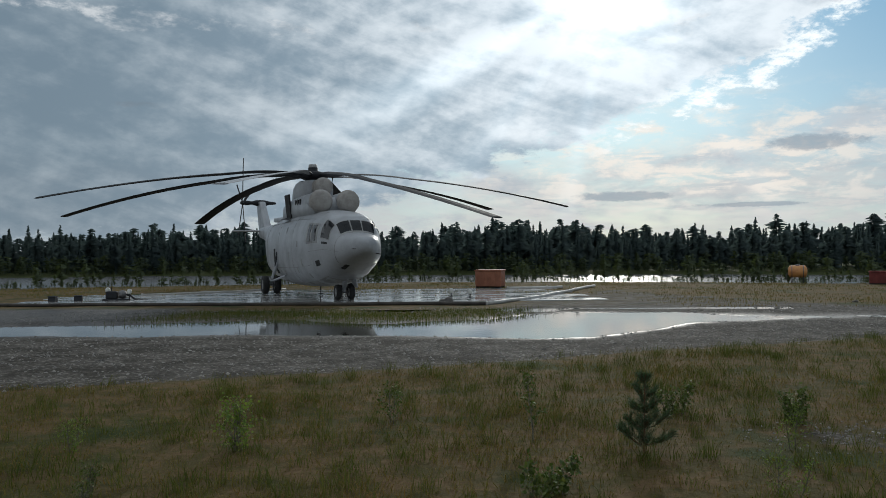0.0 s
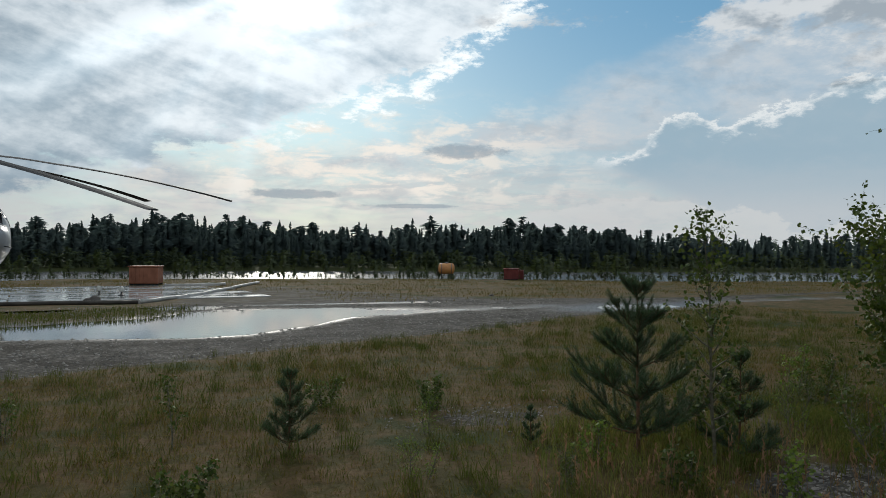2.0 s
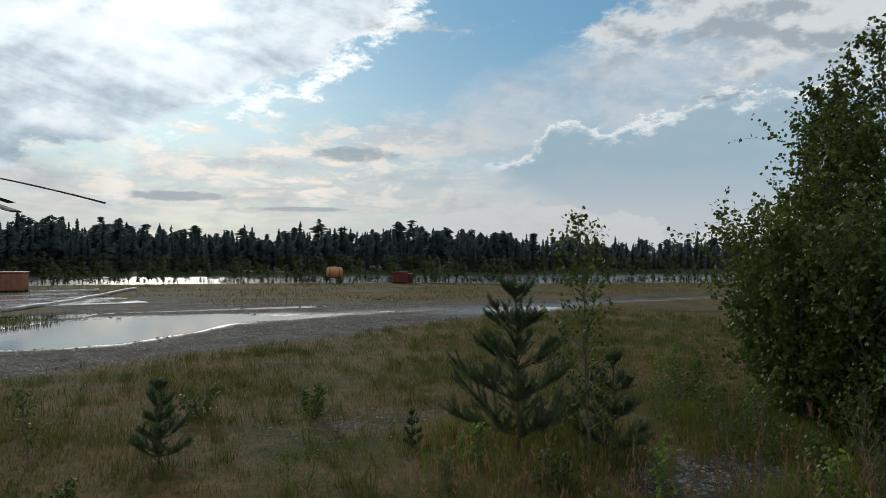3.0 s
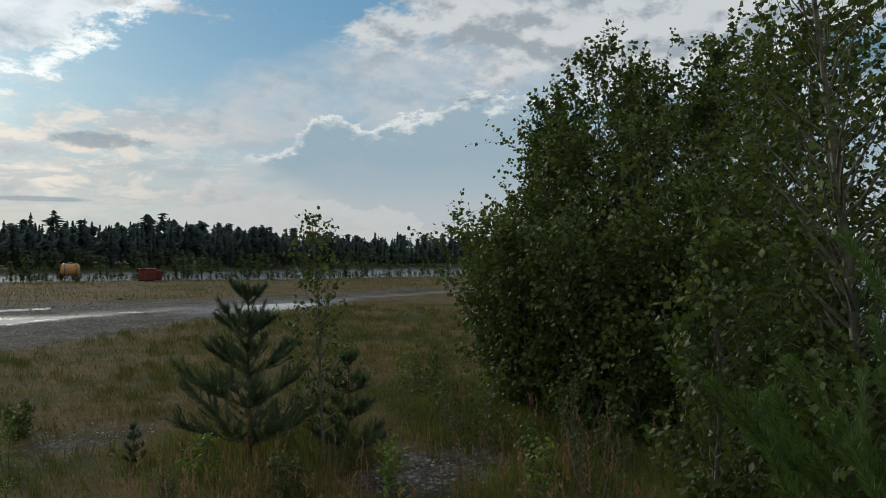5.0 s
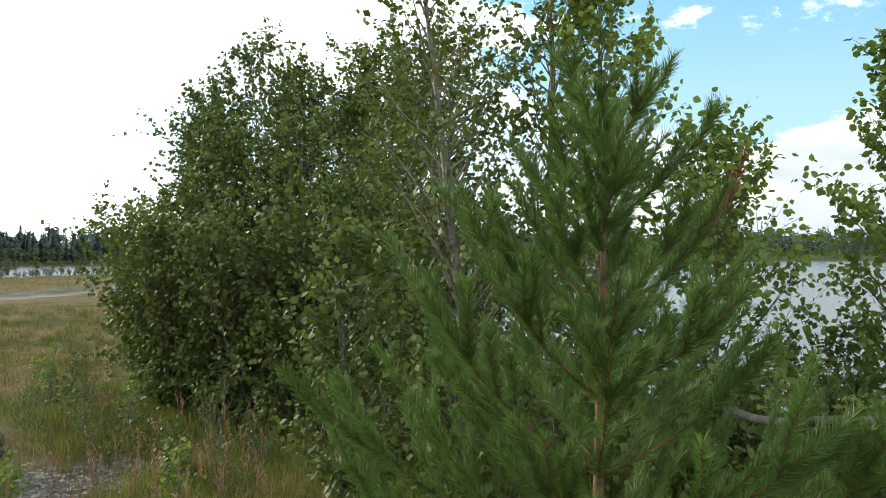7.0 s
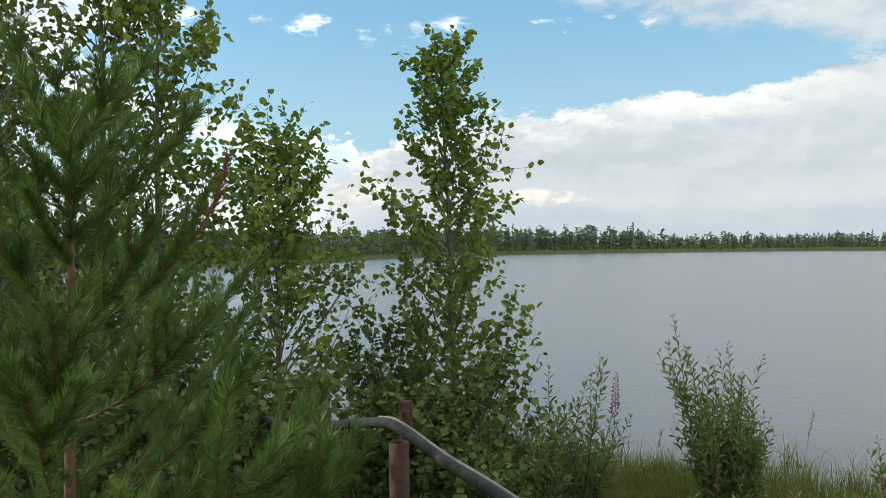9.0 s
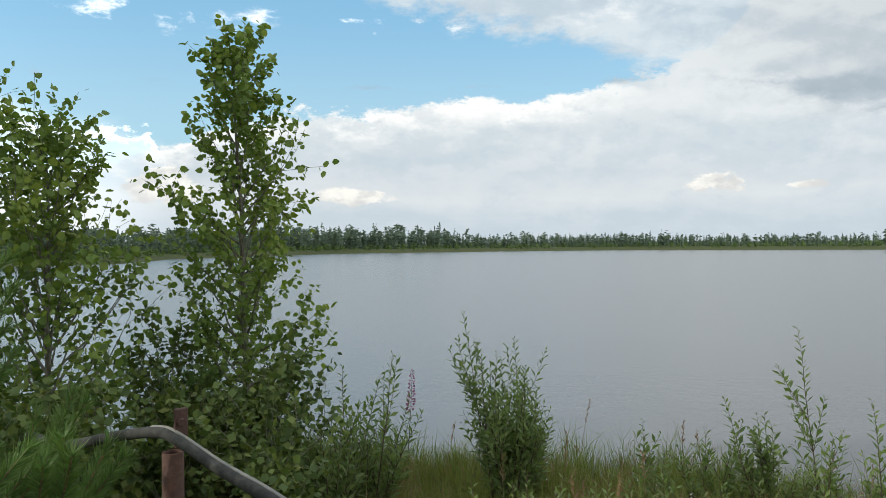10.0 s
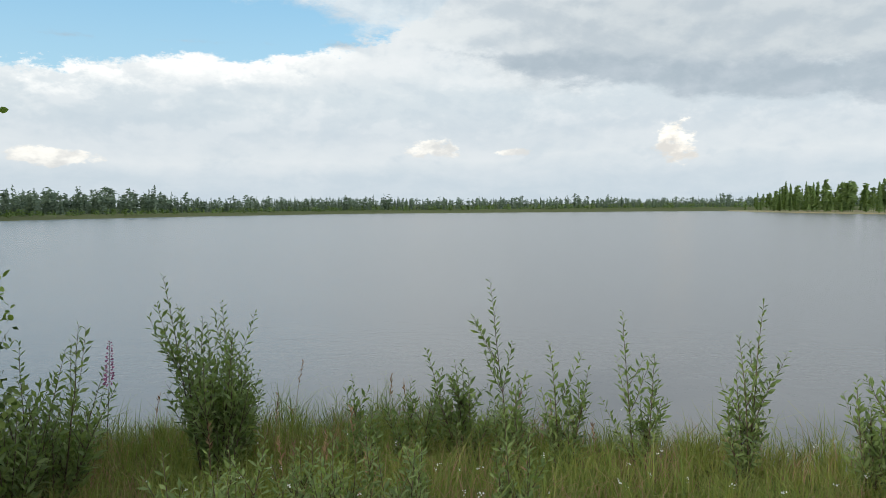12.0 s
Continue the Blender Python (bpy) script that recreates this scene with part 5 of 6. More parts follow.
def fireweed(x, y, h, seed, label):
    rng = np.random.default_rng(seed)
    ob = thing("fireweed", pose(x, y, ground_z(x, y)), label, "flower", "fireweed on the bank")
    stem = curve_from((0, 0, -0.03), (0.03, 0.0, 1), h, 6, rng, 0.0, 0.05)
    v, t = sweep([(stem, np.linspace(0.005, 0.0015, 7))], 5)
    part("stem", raw_mesh("stem", v, t, [M_TWIG], True), None, ob)
    P, W, S = [], [], []
    for i in range(30):
        f = 0.1 + 0.5 * i / 30
        p = stem[0] + (stem[-1] - stem[0]) * f
        a = i * 2.4
        P.append(p), W.append((math.cos(a), math.sin(a), 0.3)), S.append(0.09)
    part("foliage", leaf_mesh("foliage", P, W, np.tile([0, 0, 1.0], (30, 1)), S, LONG, M_WILLOW), None, ob)
    P, W, S = [], [], []
    for i in range(70):
        f = 0.62 + 0.38 * i / 70
        p = stem[0] + (stem[-1] - stem[0]) * f
        a = i * 2.4
        r = 0.035 * (1.15 - (f - 0.62) * 2.2)
        P.append(p + r * 0.6 * np.array([math.cos(a), math.sin(a), 0])), W.append((math.cos(a), math.sin(a), 0.2)), S.append(0.012 + r * 0.5)
    part("flower_spike", leaf_mesh("flower_spike", P, W, rng.normal(0, 1, (70, 3)), S, ROUND, M_PINK), None, ob)


fireweed(7.85, -3.6, 1.05, 61, "pink fireweed in bloom on the lake bank")

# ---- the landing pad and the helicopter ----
M_WHITE = material("aged white paint and lit blade", (0.39, 0.405, 0.425), 0.38, second=(0.33, 0.34, 0.355), scale=0.9, spread=(0.40, 0.70), grain=0.16, grain_scale=7, bump=0.03)
M_SEAM = material("panel seams", (0.36, 0.36, 0.355), 0.5, scale=2.0, bump=0.03)
M_BELLY = material("stained grey paint", (0.36, 0.36, 0.35), 0.5, second=(0.26, 0.26, 0.25), scale=1.6, grain=0.2, bump=0.04)
M_COVER = material("canvas covers", (0.43, 0.41, 0.38), 0.85, second=(0.34, 0.32, 0.30), scale=3, bump=0.2)
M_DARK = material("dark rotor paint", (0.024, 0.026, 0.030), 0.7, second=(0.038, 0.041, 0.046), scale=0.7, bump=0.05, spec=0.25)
M_STEEL = material("worn steel", (0.20, 0.20, 0.20), 0.4, 0.7, scale=5)
M_RUBBER = material("black tyre rubber", (0.022, 0.022, 0.022), 0.85, scale=6)
M_RIM = material("grey wheel rim", (0.30, 0.30, 0.29), 0.5, 0.3, scale=8)
M_GLASS = material("dark window glass", (0.012, 0.015, 0.018), 0.10, 0.0, scale=2, grain=0.0, bump=0.0, spec=0.3)
M_SOOT = material("soot and dark openings", (0.025, 0.025, 0.026), 0.8, scale=4)
M_ORANGE = material("orange paint", (0.37, 0.145, 0.08), 0.6, second=(0.29, 0.115, 0.065), scale=2.5, bump=0.05)
M_TANK = material("faded orange tank paint", (0.62, 0.30, 0.10), 0.6, second=(0.50, 0.22, 0.08), scale=2.0, bump=0.05)
M_RED = material("dull red paint", (0.20, 0.035, 0.028), 0.7, second=(0.14, 0.028, 0.024), scale=2.0, bump=0.05)
M_CONCRETE = material("wet concrete", (0.55, 0.55, 0.54), 0.12, second=(0.40, 0.40, 0.39), scale=0.35, grain=0.25, grain_scale=25, bump=0.01, object_random=0.3)
M_PIPE = material("pale weathered pipe", (0.52, 0.51, 0.48), 0.6, second=(0.36, 0.35, 0.33), scale=1.5, bump=0.1)
M_LOG = material("dark wet timber", (0.065, 0.055, 0.045), 0.7, scale=1.5, bump=0.3)
M_RUST = material("rusty pipe", (0.062, 0.030, 0.022), 0.8, 0.1, second=(0.095, 0.046, 0.03), scale=9, grain=0.5, grain_scale=45, bump=0.5)
# base tone lowered so the colour carries the bush shade over the rail
M_HOSE = material("grey weathered plastic pipe", (0.070, 0.070, 0.064), 0.85, spec=0.15, second=(0.045, 0.045, 0.042), scale=7, grain=0.5, grain_scale=40, bump=0.4)
M_SLEEVE = material("pale split sleeve", (0.24, 0.23, 0.20), 0.7, second=(0.15, 0.145, 0.13), scale=9, bump=0.3)
M_LAMPW = material("white lamp housing", (0.75, 0.75, 0.70), 0.4, scale=5)
M_GREEN = material("green lamp glass", (0.15, 0.35, 0.18), 0.2, scale=5)
M_STONE = material("dark stones", (0.07, 0.066, 0.06), 0.85, second=(0.12, 0.11, 0.10), scale=3, bump=0.6)

PAD_Z = -0.2


def landing_pad():
    pad = thing("landing_pad", pose(-8.0, 46.2, PAD_Z, 0, 0, 4.0), "wet concrete slabs of a helicopter landing pad", "landing pad", kind="structure")
    slabs = {}
    for lx, ly in ((5.95, 1.95),):
        bm = box(lx, ly, 0.16, pose(0, 0, -0.035), 0.02)
        me = bpy.data.meshes.new("slab")
        bm.to_mesh(me)
        bm.free()
        me.materials.append(M_CONCRETE)
        slabs[lx] = me
    rng = np.random.default_rng(71)
    for i in range(-2, 3):
        for j in range(-3, 4):
            if i == -2 and j > 1:
                continue
            ob = part("slab", slabs[5.95], None, pad)
            ob.matrix_local = pose(i * 6.0 + (j % 2) * 1.2, j * 2.0, rng.uniform(-0.012, 0.012), rng.uniform(-0.15, 0.15), rng.uniform(-0.15, 0.15), 0)


landing_pad()

FUSE = [  # along, half width, bottom, top
    (11.30, 0.06, 2.80, 3.00), (11.20, 0.32, 2.58, 3.18), (10.95, 0.60, 2.36, 3.32), (10.55, 0.86, 2.14, 3.40), (10.1, 1.08, 1.94, 3.48), (9.7, 1.22, 1.78, 3.56), (9.2, 1.36, 1.60, 4.14), (8.6, 1.50, 1.38, 4.46), (7.4, 1.72, 1.06, 4.72),
    (6.0, 1.86, 0.80, 4.86), (3.5, 1.96, 0.60, 4.96), (0, 2.0, 0.52, 4.96), (-3.5, 2.0, 0.55, 4.90), (-5.5, 1.95, 0.80, 4.78), (-7.5, 1.65, 1.6, 4.70), (-9.5, 1.26, 2.40, 4.68),
    (-12, 0.90, 3.05, 4.70), (-15, 0.60, 3.50, 4.70), (-17.8, 0.42, 3.75, 4.65), (-18.8, 0.15, 3.9, 4.5)]


def hull(s, a, out=0.0):
    """A point of the fuselage: s metres before the mast, a radians up from the right side."""
    t = np.array(FUSE)[::-1]
    w, lo, hi = (np.interp(s, t[:, 0], t[:, k]) for k in (1, 2, 3))
    n = 2.7
    c, q = math.cos(a), math.sin(a)
    r = (abs(c) ** n + abs(q) ** n) ** (-1 / n)
    zc, hz = (lo + hi) / 2, (hi - lo) / 2
    return Vector((s, -(w + out) * r * c, zc + (hz + out) * r * q))


def patch(s0, s1, a0, a1, out, ns=4, na=4, skew=0.0):
    """A piece that lies on the fuselage with rounded thickness."""
    bm = bmesh.new()
    rows = []
    for o in (out, -0.02):
        rows.append([[bm.verts.new(hull(s0 + (s1 - s0) * i / ns + skew * (j / na), a0 + (a1 - a0) * j / na, o)) for j in range(na + 1)] for i in range(ns + 1)])
    top, low = rows
    for i in range(ns):
        for j in range(na):
            bm.faces.new((top[i][j], top[i + 1][j], top[i + 1][j + 1], top[i][j + 1]))
    rim = [(i, 0) for i in range(ns)] + [(ns, j) for j in range(na)] + [(i, na) for i in range(ns, 0, -1)] + [(0, j) for j in range(na, 0, -1)]
    for (i, j), (k, l) in zip(rim, rim[1:] + rim[:1]):
        bm.faces.new((top[i][j], low[i][j], low[k][l], top[k][l]))
    bmesh.ops.recalc_face_normals(bm, faces=bm.faces[:])
    return bm


def wheel(parent, m, r, w):
    tyre = part("wheel", lathe([(r * 0.55, -w * 0.42), (r * 0.8, -w * 0.5), (r * 0.95, -w * 0.38), (r, -w * 0.15), (r, w * 0.15), (r * 0.95, w * 0.38), (r * 0.8, w * 0.5), (r * 0.55, w * 0.42)], 24, pose(0, 0, 0, 90)), M_RUBBER, parent, "black rubber tyre", True)
    tyre.matrix_local = m
    part("rim", lathe([(0, -w * 0.44), (r * 0.2, -w * 0.46), (r * 0.45, -w * 0.3), (r * 0.56, -w * 0.4), (r * 0.56, w * 0.4), (r * 0.45, w * 0.3), (r * 0.2, w * 0.46), (0, w * 0.44)], 20, pose(0, 0, 0, 90)), M_RIM, tyre, "grey metal rim", True)


def tapered(sections):
    """A rounded housing through sections of (along, half width, bottom, top)."""
    bm = bmesh.new()
    rings, na = [], 20
    for s, w, lo, hi in sections:
        ring = []
        for k in range(na):
            c, q = math.cos(2 * math.pi * k / na), math.sin(2 * math.pi * k / na)
            r = (abs(c) ** 4 + abs(q) ** 4) ** -0.25
            ring.append(bm.verts.new((s, w * r * c, (lo + hi) / 2 + (hi - lo) / 2 * r * q)))
        rings.append(ring)
    for a, b in zip(rings, rings[1:]):
        for k in range(na):
            bm.faces.new((a[k], a[(k + 1) % na], b[(k + 1) % na], b[k]))
    bm.faces.new(rings[0])
    bm.faces.new(rings[-1][::-1])
    bmesh.ops.recalc_face_normals(bm, faces=bm.faces[:])
    return bm


def helicopter():
    # x runs forward, y to the left side, z up; the mast stands over the origin
    heading = -67.3
    h = thing("helicopter", pose(-8.03, 47.96, PAD_Z + 0.05, 0, 0, heading), "large white cargo helicopter parked on the pad with drooping rotor", "helicopter")
    bm = bmesh.new()
    rings, na = [], 36
    xs = [f[0] for f in FUSE]
    stations = sorted({round(v, 3) for a, b in zip(xs, xs[1:]) for v in np.linspace(a, b, 4)}, reverse=True)
    for s in stations:
        rings.append([bm.verts.new(hull(s, 2 * math.pi * k / na)) for k in range(na)])
    for a, b in zip(rings, rings[1:]):
        for k in range(na):
            bm.faces.new((a[k], a[(k + 1) % na], b[(k + 1) % na], b[k]))
    bm.faces.new(rings[0])
    bm.faces.new(rings[-1][::-1])
    bmesh.ops.recalc_face_normals(bm, faces=bm.faces[:])
    for f in bm.faces:
        f.smooth = True
    body = part("fuselage", bm, M_WHITE, h)
    part("belly_panel", patch(7.6, -5.0, radians(-125), radians(-55), 0.012, 12, 8), M_BELLY, h, "stained grey belly")
    # cockpit glazing: panes over the nose and down both sides
    for a0, a1 in ((14, 47), (50, 76), (79, 101), (104, 130), (133, 166)):
        side = a0 < 30 or a0 > 130
        s0, s1 = (9.12, 8.25) if side else (9.66, 9.16)
        part("window_frame", patch(s0 + 0.06, s1 - 0.07, radians(a0 - 1.4), radians(a1 + 1.4), 0.014, 4, 4), M_BELLY, h)
        part("window", patch(s0, s1, radians(a0), radians(a1), 0.024, 4, 4), M_GLASS, h, "dark cockpit glass")
    for a0, a1 in ((8, 34), (146, 172)):
        fr = part("window_frame", patch(7.78, 6.12, radians(a0 - 3), radians(a1 + 3), 0.018, 4, 4), M_SEAM, h, "frame of a pair of side windows")
        for s0, s1 in ((7.55, 7.0), (6.75, 6.35)):
            part("pane", patch(s0, s1, radians(a0), radians(a1), 0.03, 3, 4), M_GLASS, fr, "dark window glass")
    part("registration_bar", patch(8.95, 8.35, radians(3), radians(7), 0.012, 2, 1), M_SOOT, h, "dark lettering as a bar")
    part("nose_seam", patch(10.4, 6.4, radians(-8), radians(-7.2), 0.006, 8, 1), M_SEAM, h)
    part("nose_seam", patch(9.74, 9.70, radians(-60), radians(240), 0.006, 1, 40), M_SEAM, h)
    part("door_seam", patch(-1.9, -2.3, radians(-38), radians(2), 0.03, 1, 8), M_SOOT, h, "dark open slit of a door")
    part("vent", patch(7.9, 7.4, radians(-33), radians(-24), 0.012, 2, 2), M_SOOT, h)
    part("vent", patch(9.9, 9.3, radians(-66), radians(-56), 0.012, 2, 2), M_SOOT, h)
    for s in (3.0, -1.0, -5.0):
        for a0, a1 in ((-60, 62), (118, 240)):
            part("panel_seam", patch(s + 0.015, s - 0.015, radians(a0), radians(a1), 0.006, 1, 14), M_SEAM, h)
    for a in (-28, 44, 136, 208):
        part("panel_seam", patch(6.7, -6.0, radians(a), radians(a + 0.5), 0.006, 14, 1), M_SEAM, h)
    for s, a in ((5.0, -20), (3.8, -30), (4.2, 8), (2.0, -8), (0.2, -34), (5.8, -42), (1.2, 30)):
        part("stain", patch(s + 0.10, s - 0.10, radians(a - 6), radians(a + 3), 0.007, 2, 3), M_BELLY, h, "dark weathered streak")
    # engines on the roof
    for y in (-0.72, 0.72):
        prof = [(0.42, -2.2), (0.54, -1.6), (0.58, 0.5), (0.58, 3.2), (0.60, 4.4), (0.56, 4.7)]
        e = part("engine", lathe(prof, 24, Matrix.Translation((0.6, y * 1.08, 5.40)) @ pose(0, 0, 0, 0, 90)), M_WHITE, h, "white engine nacelle", True)
        part("intake_cover", lathe([(0.0, 0.20), (0.44, 0.17), (0.55, 0.11), (0.60, 0.0), (0.61, -0.10), (0.655, -0.12), (0.66, -0.20), (0.61, -0.22), (0.61, -0.5), (0.57, -0.52)], 28, Matrix.Translation((5.35, y * 1.08, 5.40)) @ pose(0, 0, 0, 0, 90)), M_COVER, e, "grey canvas intake cover", True)
        part("exhaust", lathe([(0.0, -0.05), (0.40, -0.05), (0.42, 0.0), (0.42, 0.32), (0.36, 0.34)], 18, Matrix.Translation((-1.6, y * 1.35, 5.3)) @ pose(0, 0, 0, 0, 0, 0) @ pose(0, 0, 0, 90 if y < 0 else -90)), M_SOOT, e, "sooty exhaust opening", True)
    part("roof_fairing", tapered([(5.0, 1.25, 4.6, 5.35), (4.2, 1.36, 4.5, 5.70), (0.5, 1.42, 4.5, 5.86), (-2.6, 1.36, 4.5, 5.70), (-5.0, 0.9, 4.4, 5.1)]), M_WHITE, h, smooth=True)
    for s in (2.6, 2.0, 1.4):
        part("louvre", box(0.28, 0.06, 0.36, pose(s, -1.37, 5.50, 0, 8), 0.02), M_SOOT, h)
    part("gearbox_fairing", tapered([(1.9, 0.78, 5.5, 6.60), (1.2, 0.95, 5.4, 6.95), (-0.6, 1.02, 5.4, 7.05), (-1.6, 0.95, 5.2, 6.85), (-3.4, 0.62, 4.9, 5.9)]), M_WHITE, h, smooth=True)
    part("cooler_fairing", lathe([(0.0, 0.16), (0.38, 0.13), (0.48, 0.06), (0.52, -0.06), (0.52, -0.3), (0.56, -0.32), (0.56, -0.38), (0.52, -0.4), (0.52, -2.0), (0.3, -2.2), (0, -2.2)], 24, Matrix.Translation((2.9, 0, 6.42)) @ pose(0, 0, 0, 0, 90)), M_COVER, h, "grey covered cooler intake", True)
    part("engine_hatch", box(1.3, 0.10, 1.45, pose(-0.4, -1.46, 5.40, 6), 0.04), M_SOOT, h, "dark opened engine hatch")
    part("hatch_step", box(1.5, 0.35, 0.06, pose(-0.3, -1.62, 4.62), 0.02), M_STEEL, h)
    part("tail_spine", box(9.0, 0.5, 0.35, pose(-7.5, 0, 4.95, 0, 1.0), 0.12, 2), M_WHITE, h)
    # mast and hub
    hub = part("rotor_hub", lathe([(0.34, 6.5), (0.30, 6.93), (0.62, 7.08), (0.95, 7.21), (0.95, 7.41), (0.60, 7.53), (0.30, 7.59), (0.30, 7.75), (0.26, 7.85), (0, 7.88)], 24), M_DARK, h, smooth=True)
    part("hub_cap", lathe([(0.0, 8.02), (0.22, 8.01), (0.27, 7.97), (0.28, 7.72), (0.25, 7.62)], 20), M_BELLY, hub, "grey cap on the hub", True)
    # blades, measured in the world and turned back by the heading
    for k in range(8):
        a = radians((-94.5, -48.5, 2.5, 43.0, 87.0, 132.5, 177.0, -135.0)[k] - heading)
        tip, bend = ((1.9, 1.25), (3.2, 1.25), (2.0, 1.8), (1.6, 1.8), (2.4, 1.8), (2.5, 2.0), (2.4, 1.8), (2.1, 1.6))[k]
        bm = bmesh.new()
        prev = None
        n = 22
        for i in range(n + 1):
            r = 0.9 + 15.0 * i / n
            f = max(0.0, (r - 1.5) / 14.4)
            z = 7.33 + 0.07 * math.sin(min(f * 3.2, 1.0) * math.pi) - tip * f ** bend
            c = 0.16 if r < 1.7 else (0.46 if r < 2.2 else 0.42)
            t = 0.11 if r < 1.7 else 0.055
            tw = radians(9 - 9 * f)
            sec = []
            for cx, cz in ((c, 0.0), (c * 0.6, t), (-c * 0.3, t * 0.75), (-c, 0.0), (-c * 0.3, -t * 0.5), (c * 0.6, -t * 0.7)):
                yy, zz = cx * math.cos(tw) - cz * math.sin(tw), cx * math.sin(tw) + cz * math.cos(tw)
                sec.append(bm.verts.new((r * math.cos(a) - yy * math.sin(a), r * math.sin(a) + yy * math.cos(a), z + zz)))
            if prev:
                for j in range(6):
                    bm.faces.new((prev[j], prev[(j + 1) % 6], sec[(j + 1) % 6], sec[j]))
            else:
                bm.faces.new(sec)
            prev = sec
        bm.faces.new(prev[::-1])
        bmesh.ops.recalc_face_normals(bm, faces=bm.faces[:])
        # blade 0 takes the body white in place of the light on its underside
        bl = part("rotor_blade", bm, M_WHITE if k == 0 else M_DARK, h, "blade coloured pale for the light on its underside" if k == 0 else "dark drooping blade")
        part("damper", tube([(0.55 * math.cos(a + 0.35), 0.55 * math.sin(a + 0.35), 7.33), (1.7 * math.cos(a + 0.10), 1.7 * math.sin(a + 0.10), 7.38)], 0.06, 8), M_DARK, bl)
    for k in range(4):
        a = math.pi / 2 * k + 0.4
        part("control_rod", tube([(0.3 * math.cos(a), 0.3 * math.sin(a), 6.75), (0.75 * math.cos(a), 0.75 * math.sin(a), 7.18)], 0.03, 6), M_STEEL, hub)
    # tail: fin, stabiliser, tail rotor
    bm = bmesh.new()
    prof = [(-15.4, 4.2, 0.30), (-18.6, 4.1, 0.24), (-20.3, 6.75, 0.18), (-18.5, 6.85, 0.24)]
    L = [bm.verts.new((x, w, z)) for x, z, w in prof]
    R = [bm.verts.new((x, -w, z)) for x, z, w in prof]
    F = [bm.verts.new((x + 0.15, 0, z)) for x, z, w in (prof[0], prof[3])]
    bm.faces.new(L)
    bm.faces.new(R[::-1])
    bm.faces.new((L[0], F[0], F[1], L[3]))
    bm.faces.new((R[0], R[3], F[1], F[0]))
    bm.faces.new((L[1], L[2], R[2], R[1]))
    bm.faces.new((L[3], F[1], R[3], R[2], L[2]))
    bm.faces.new((L[0], L[1], R[1], R[0], F[0]))
    bmesh.ops.recalc_face_normals(bm, faces=bm.faces[:])
    part("fin", bm, M_WHITE, h)
    part("tail_gearbox", lathe([(0, -1.3), (0.10, -1.25), (0.16, -0.7), (0.26, -0.3), (0.26, 0.3), (0.14, 0.8), (0.2, 1.1), (0, 1.3)], 14, pose(-19.3, 0, 6.78, 90)), M_DARK, h, smooth=True)
    part("stabiliser", box(1.1, 5.0, 0.12, pose(-17.6, 0, 4.35), 0.05, 2), M_WHITE, h)
    tr = part("tail_rotor_hub", lathe([(0, -0.5), (0.12, -0.48), (0.2, -0.2), (0.2, 0.2), (0.1, 0.4), (0, 0.4)], 14, pose(-19.3, -1.3, 6.78, 90)), M_DARK, h, smooth=True)
    for k in range(5):
        a = radians(80 + 72 * k)
        bm = bmesh.new()
        prev = None
        for i in range(6):
            r = 0.2 + 3.55 * i / 5
            c = 0.17 if i else 0.08
            cx, cz = math.cos(a), math.sin(a)
            sec = [bm.verts.new((-19.3 + r * cx + o * c * -cz, -1.5 + e, 6.78 + r * cz + o * c * cx)) for o, e in ((-1, 0.0), (0.2, 0.04), (1, 0.0), (0.2, -0.04))]
            if prev:
                for j in range(4):
                    bm.faces.new((prev[j], prev[(j + 1) % 4], sec[(j + 1) % 4], sec[j]))
            else:
                bm.faces.new(sec)
            prev = sec
        bm.faces.new(prev[::-1])
        bmesh.ops.recalc_face_normals(bm, faces=bm.faces[:])
        part("blade", bm, M_DARK, tr)
    # landing gear
    g = part("nose_gear", tube([(7.1, 0, 1.3), (7.1, 0, 0.45)], [0.14, 0.10], 12), M_WHITE, h)
    part("axle", tube([(7.1, -0.45, 0.42), (7.1, 0.45, 0.42)], 0.06, 8), M_STEEL, g)
    part("brace", tube([(7.9, 0, 1.2), (7.1, 0, 0.6)], 0.05, 8), M_WHITE, g)
    part("gear_door", box(0.9, 0.05, 0.45, pose(7.5, 0.45, 0.9, 12), 0.02), M_WHITE, g)
    for y in (-0.36, 0.36):
        wheel(g, pose(7.1, y, 0.42), 0.42, 0.30)
    for sy in (-1, 1):
        y = sy * 2.35
        g = part("main_gear", tube([(-1.4, sy * 1.7, 3.0), (-1.5, y, 0.6)], [0.13, 0.10], 12), M_WHITE, h)
        part("strut", tube([(-1.5, sy * 1.6, 1.1), (-1.5, y, 0.75)], 0.10, 10), M_WHITE, g)
        part("strut", tube([(0.1, sy * 1.75, 1.15), (-1.45, y, 0.75)], 0.07, 10), M_WHITE, g)
        part("shock_absorber", tube([(-1.4, sy * 1.95, 2.6), (-1.45, y - sy * 0.15, 0.9)], [0.09, 0.06], 10), M_DARK, g)
        part("axle", tube([(-1.5, y - 0.5, 0.56), (-1.5, y + 0.5, 0.56)], 0.07, 8), M_STEEL, g)
        for o in (-0.36, 0.36):
            wheel(g, pose(-1.5, y + o, 0.56), 0.56, 0.40)
    # small fittings
    part("pitot", tube([(10.7, -0.62, 2.75), (11.5, -0.66, 2.72)], [0.035, 0.02], 6), M_STEEL, h)
    part("pitot", tube([(10.6, 0.6, 2.5), (11.4, 0.65, 2.45)], [0.035, 0.02], 6), M_STEEL, h)
    part("antenna", tube([(1.6, 0.75, 6.6), (1.6, 0.85, 7.15)], 0.03, 6), M_DARK, h)
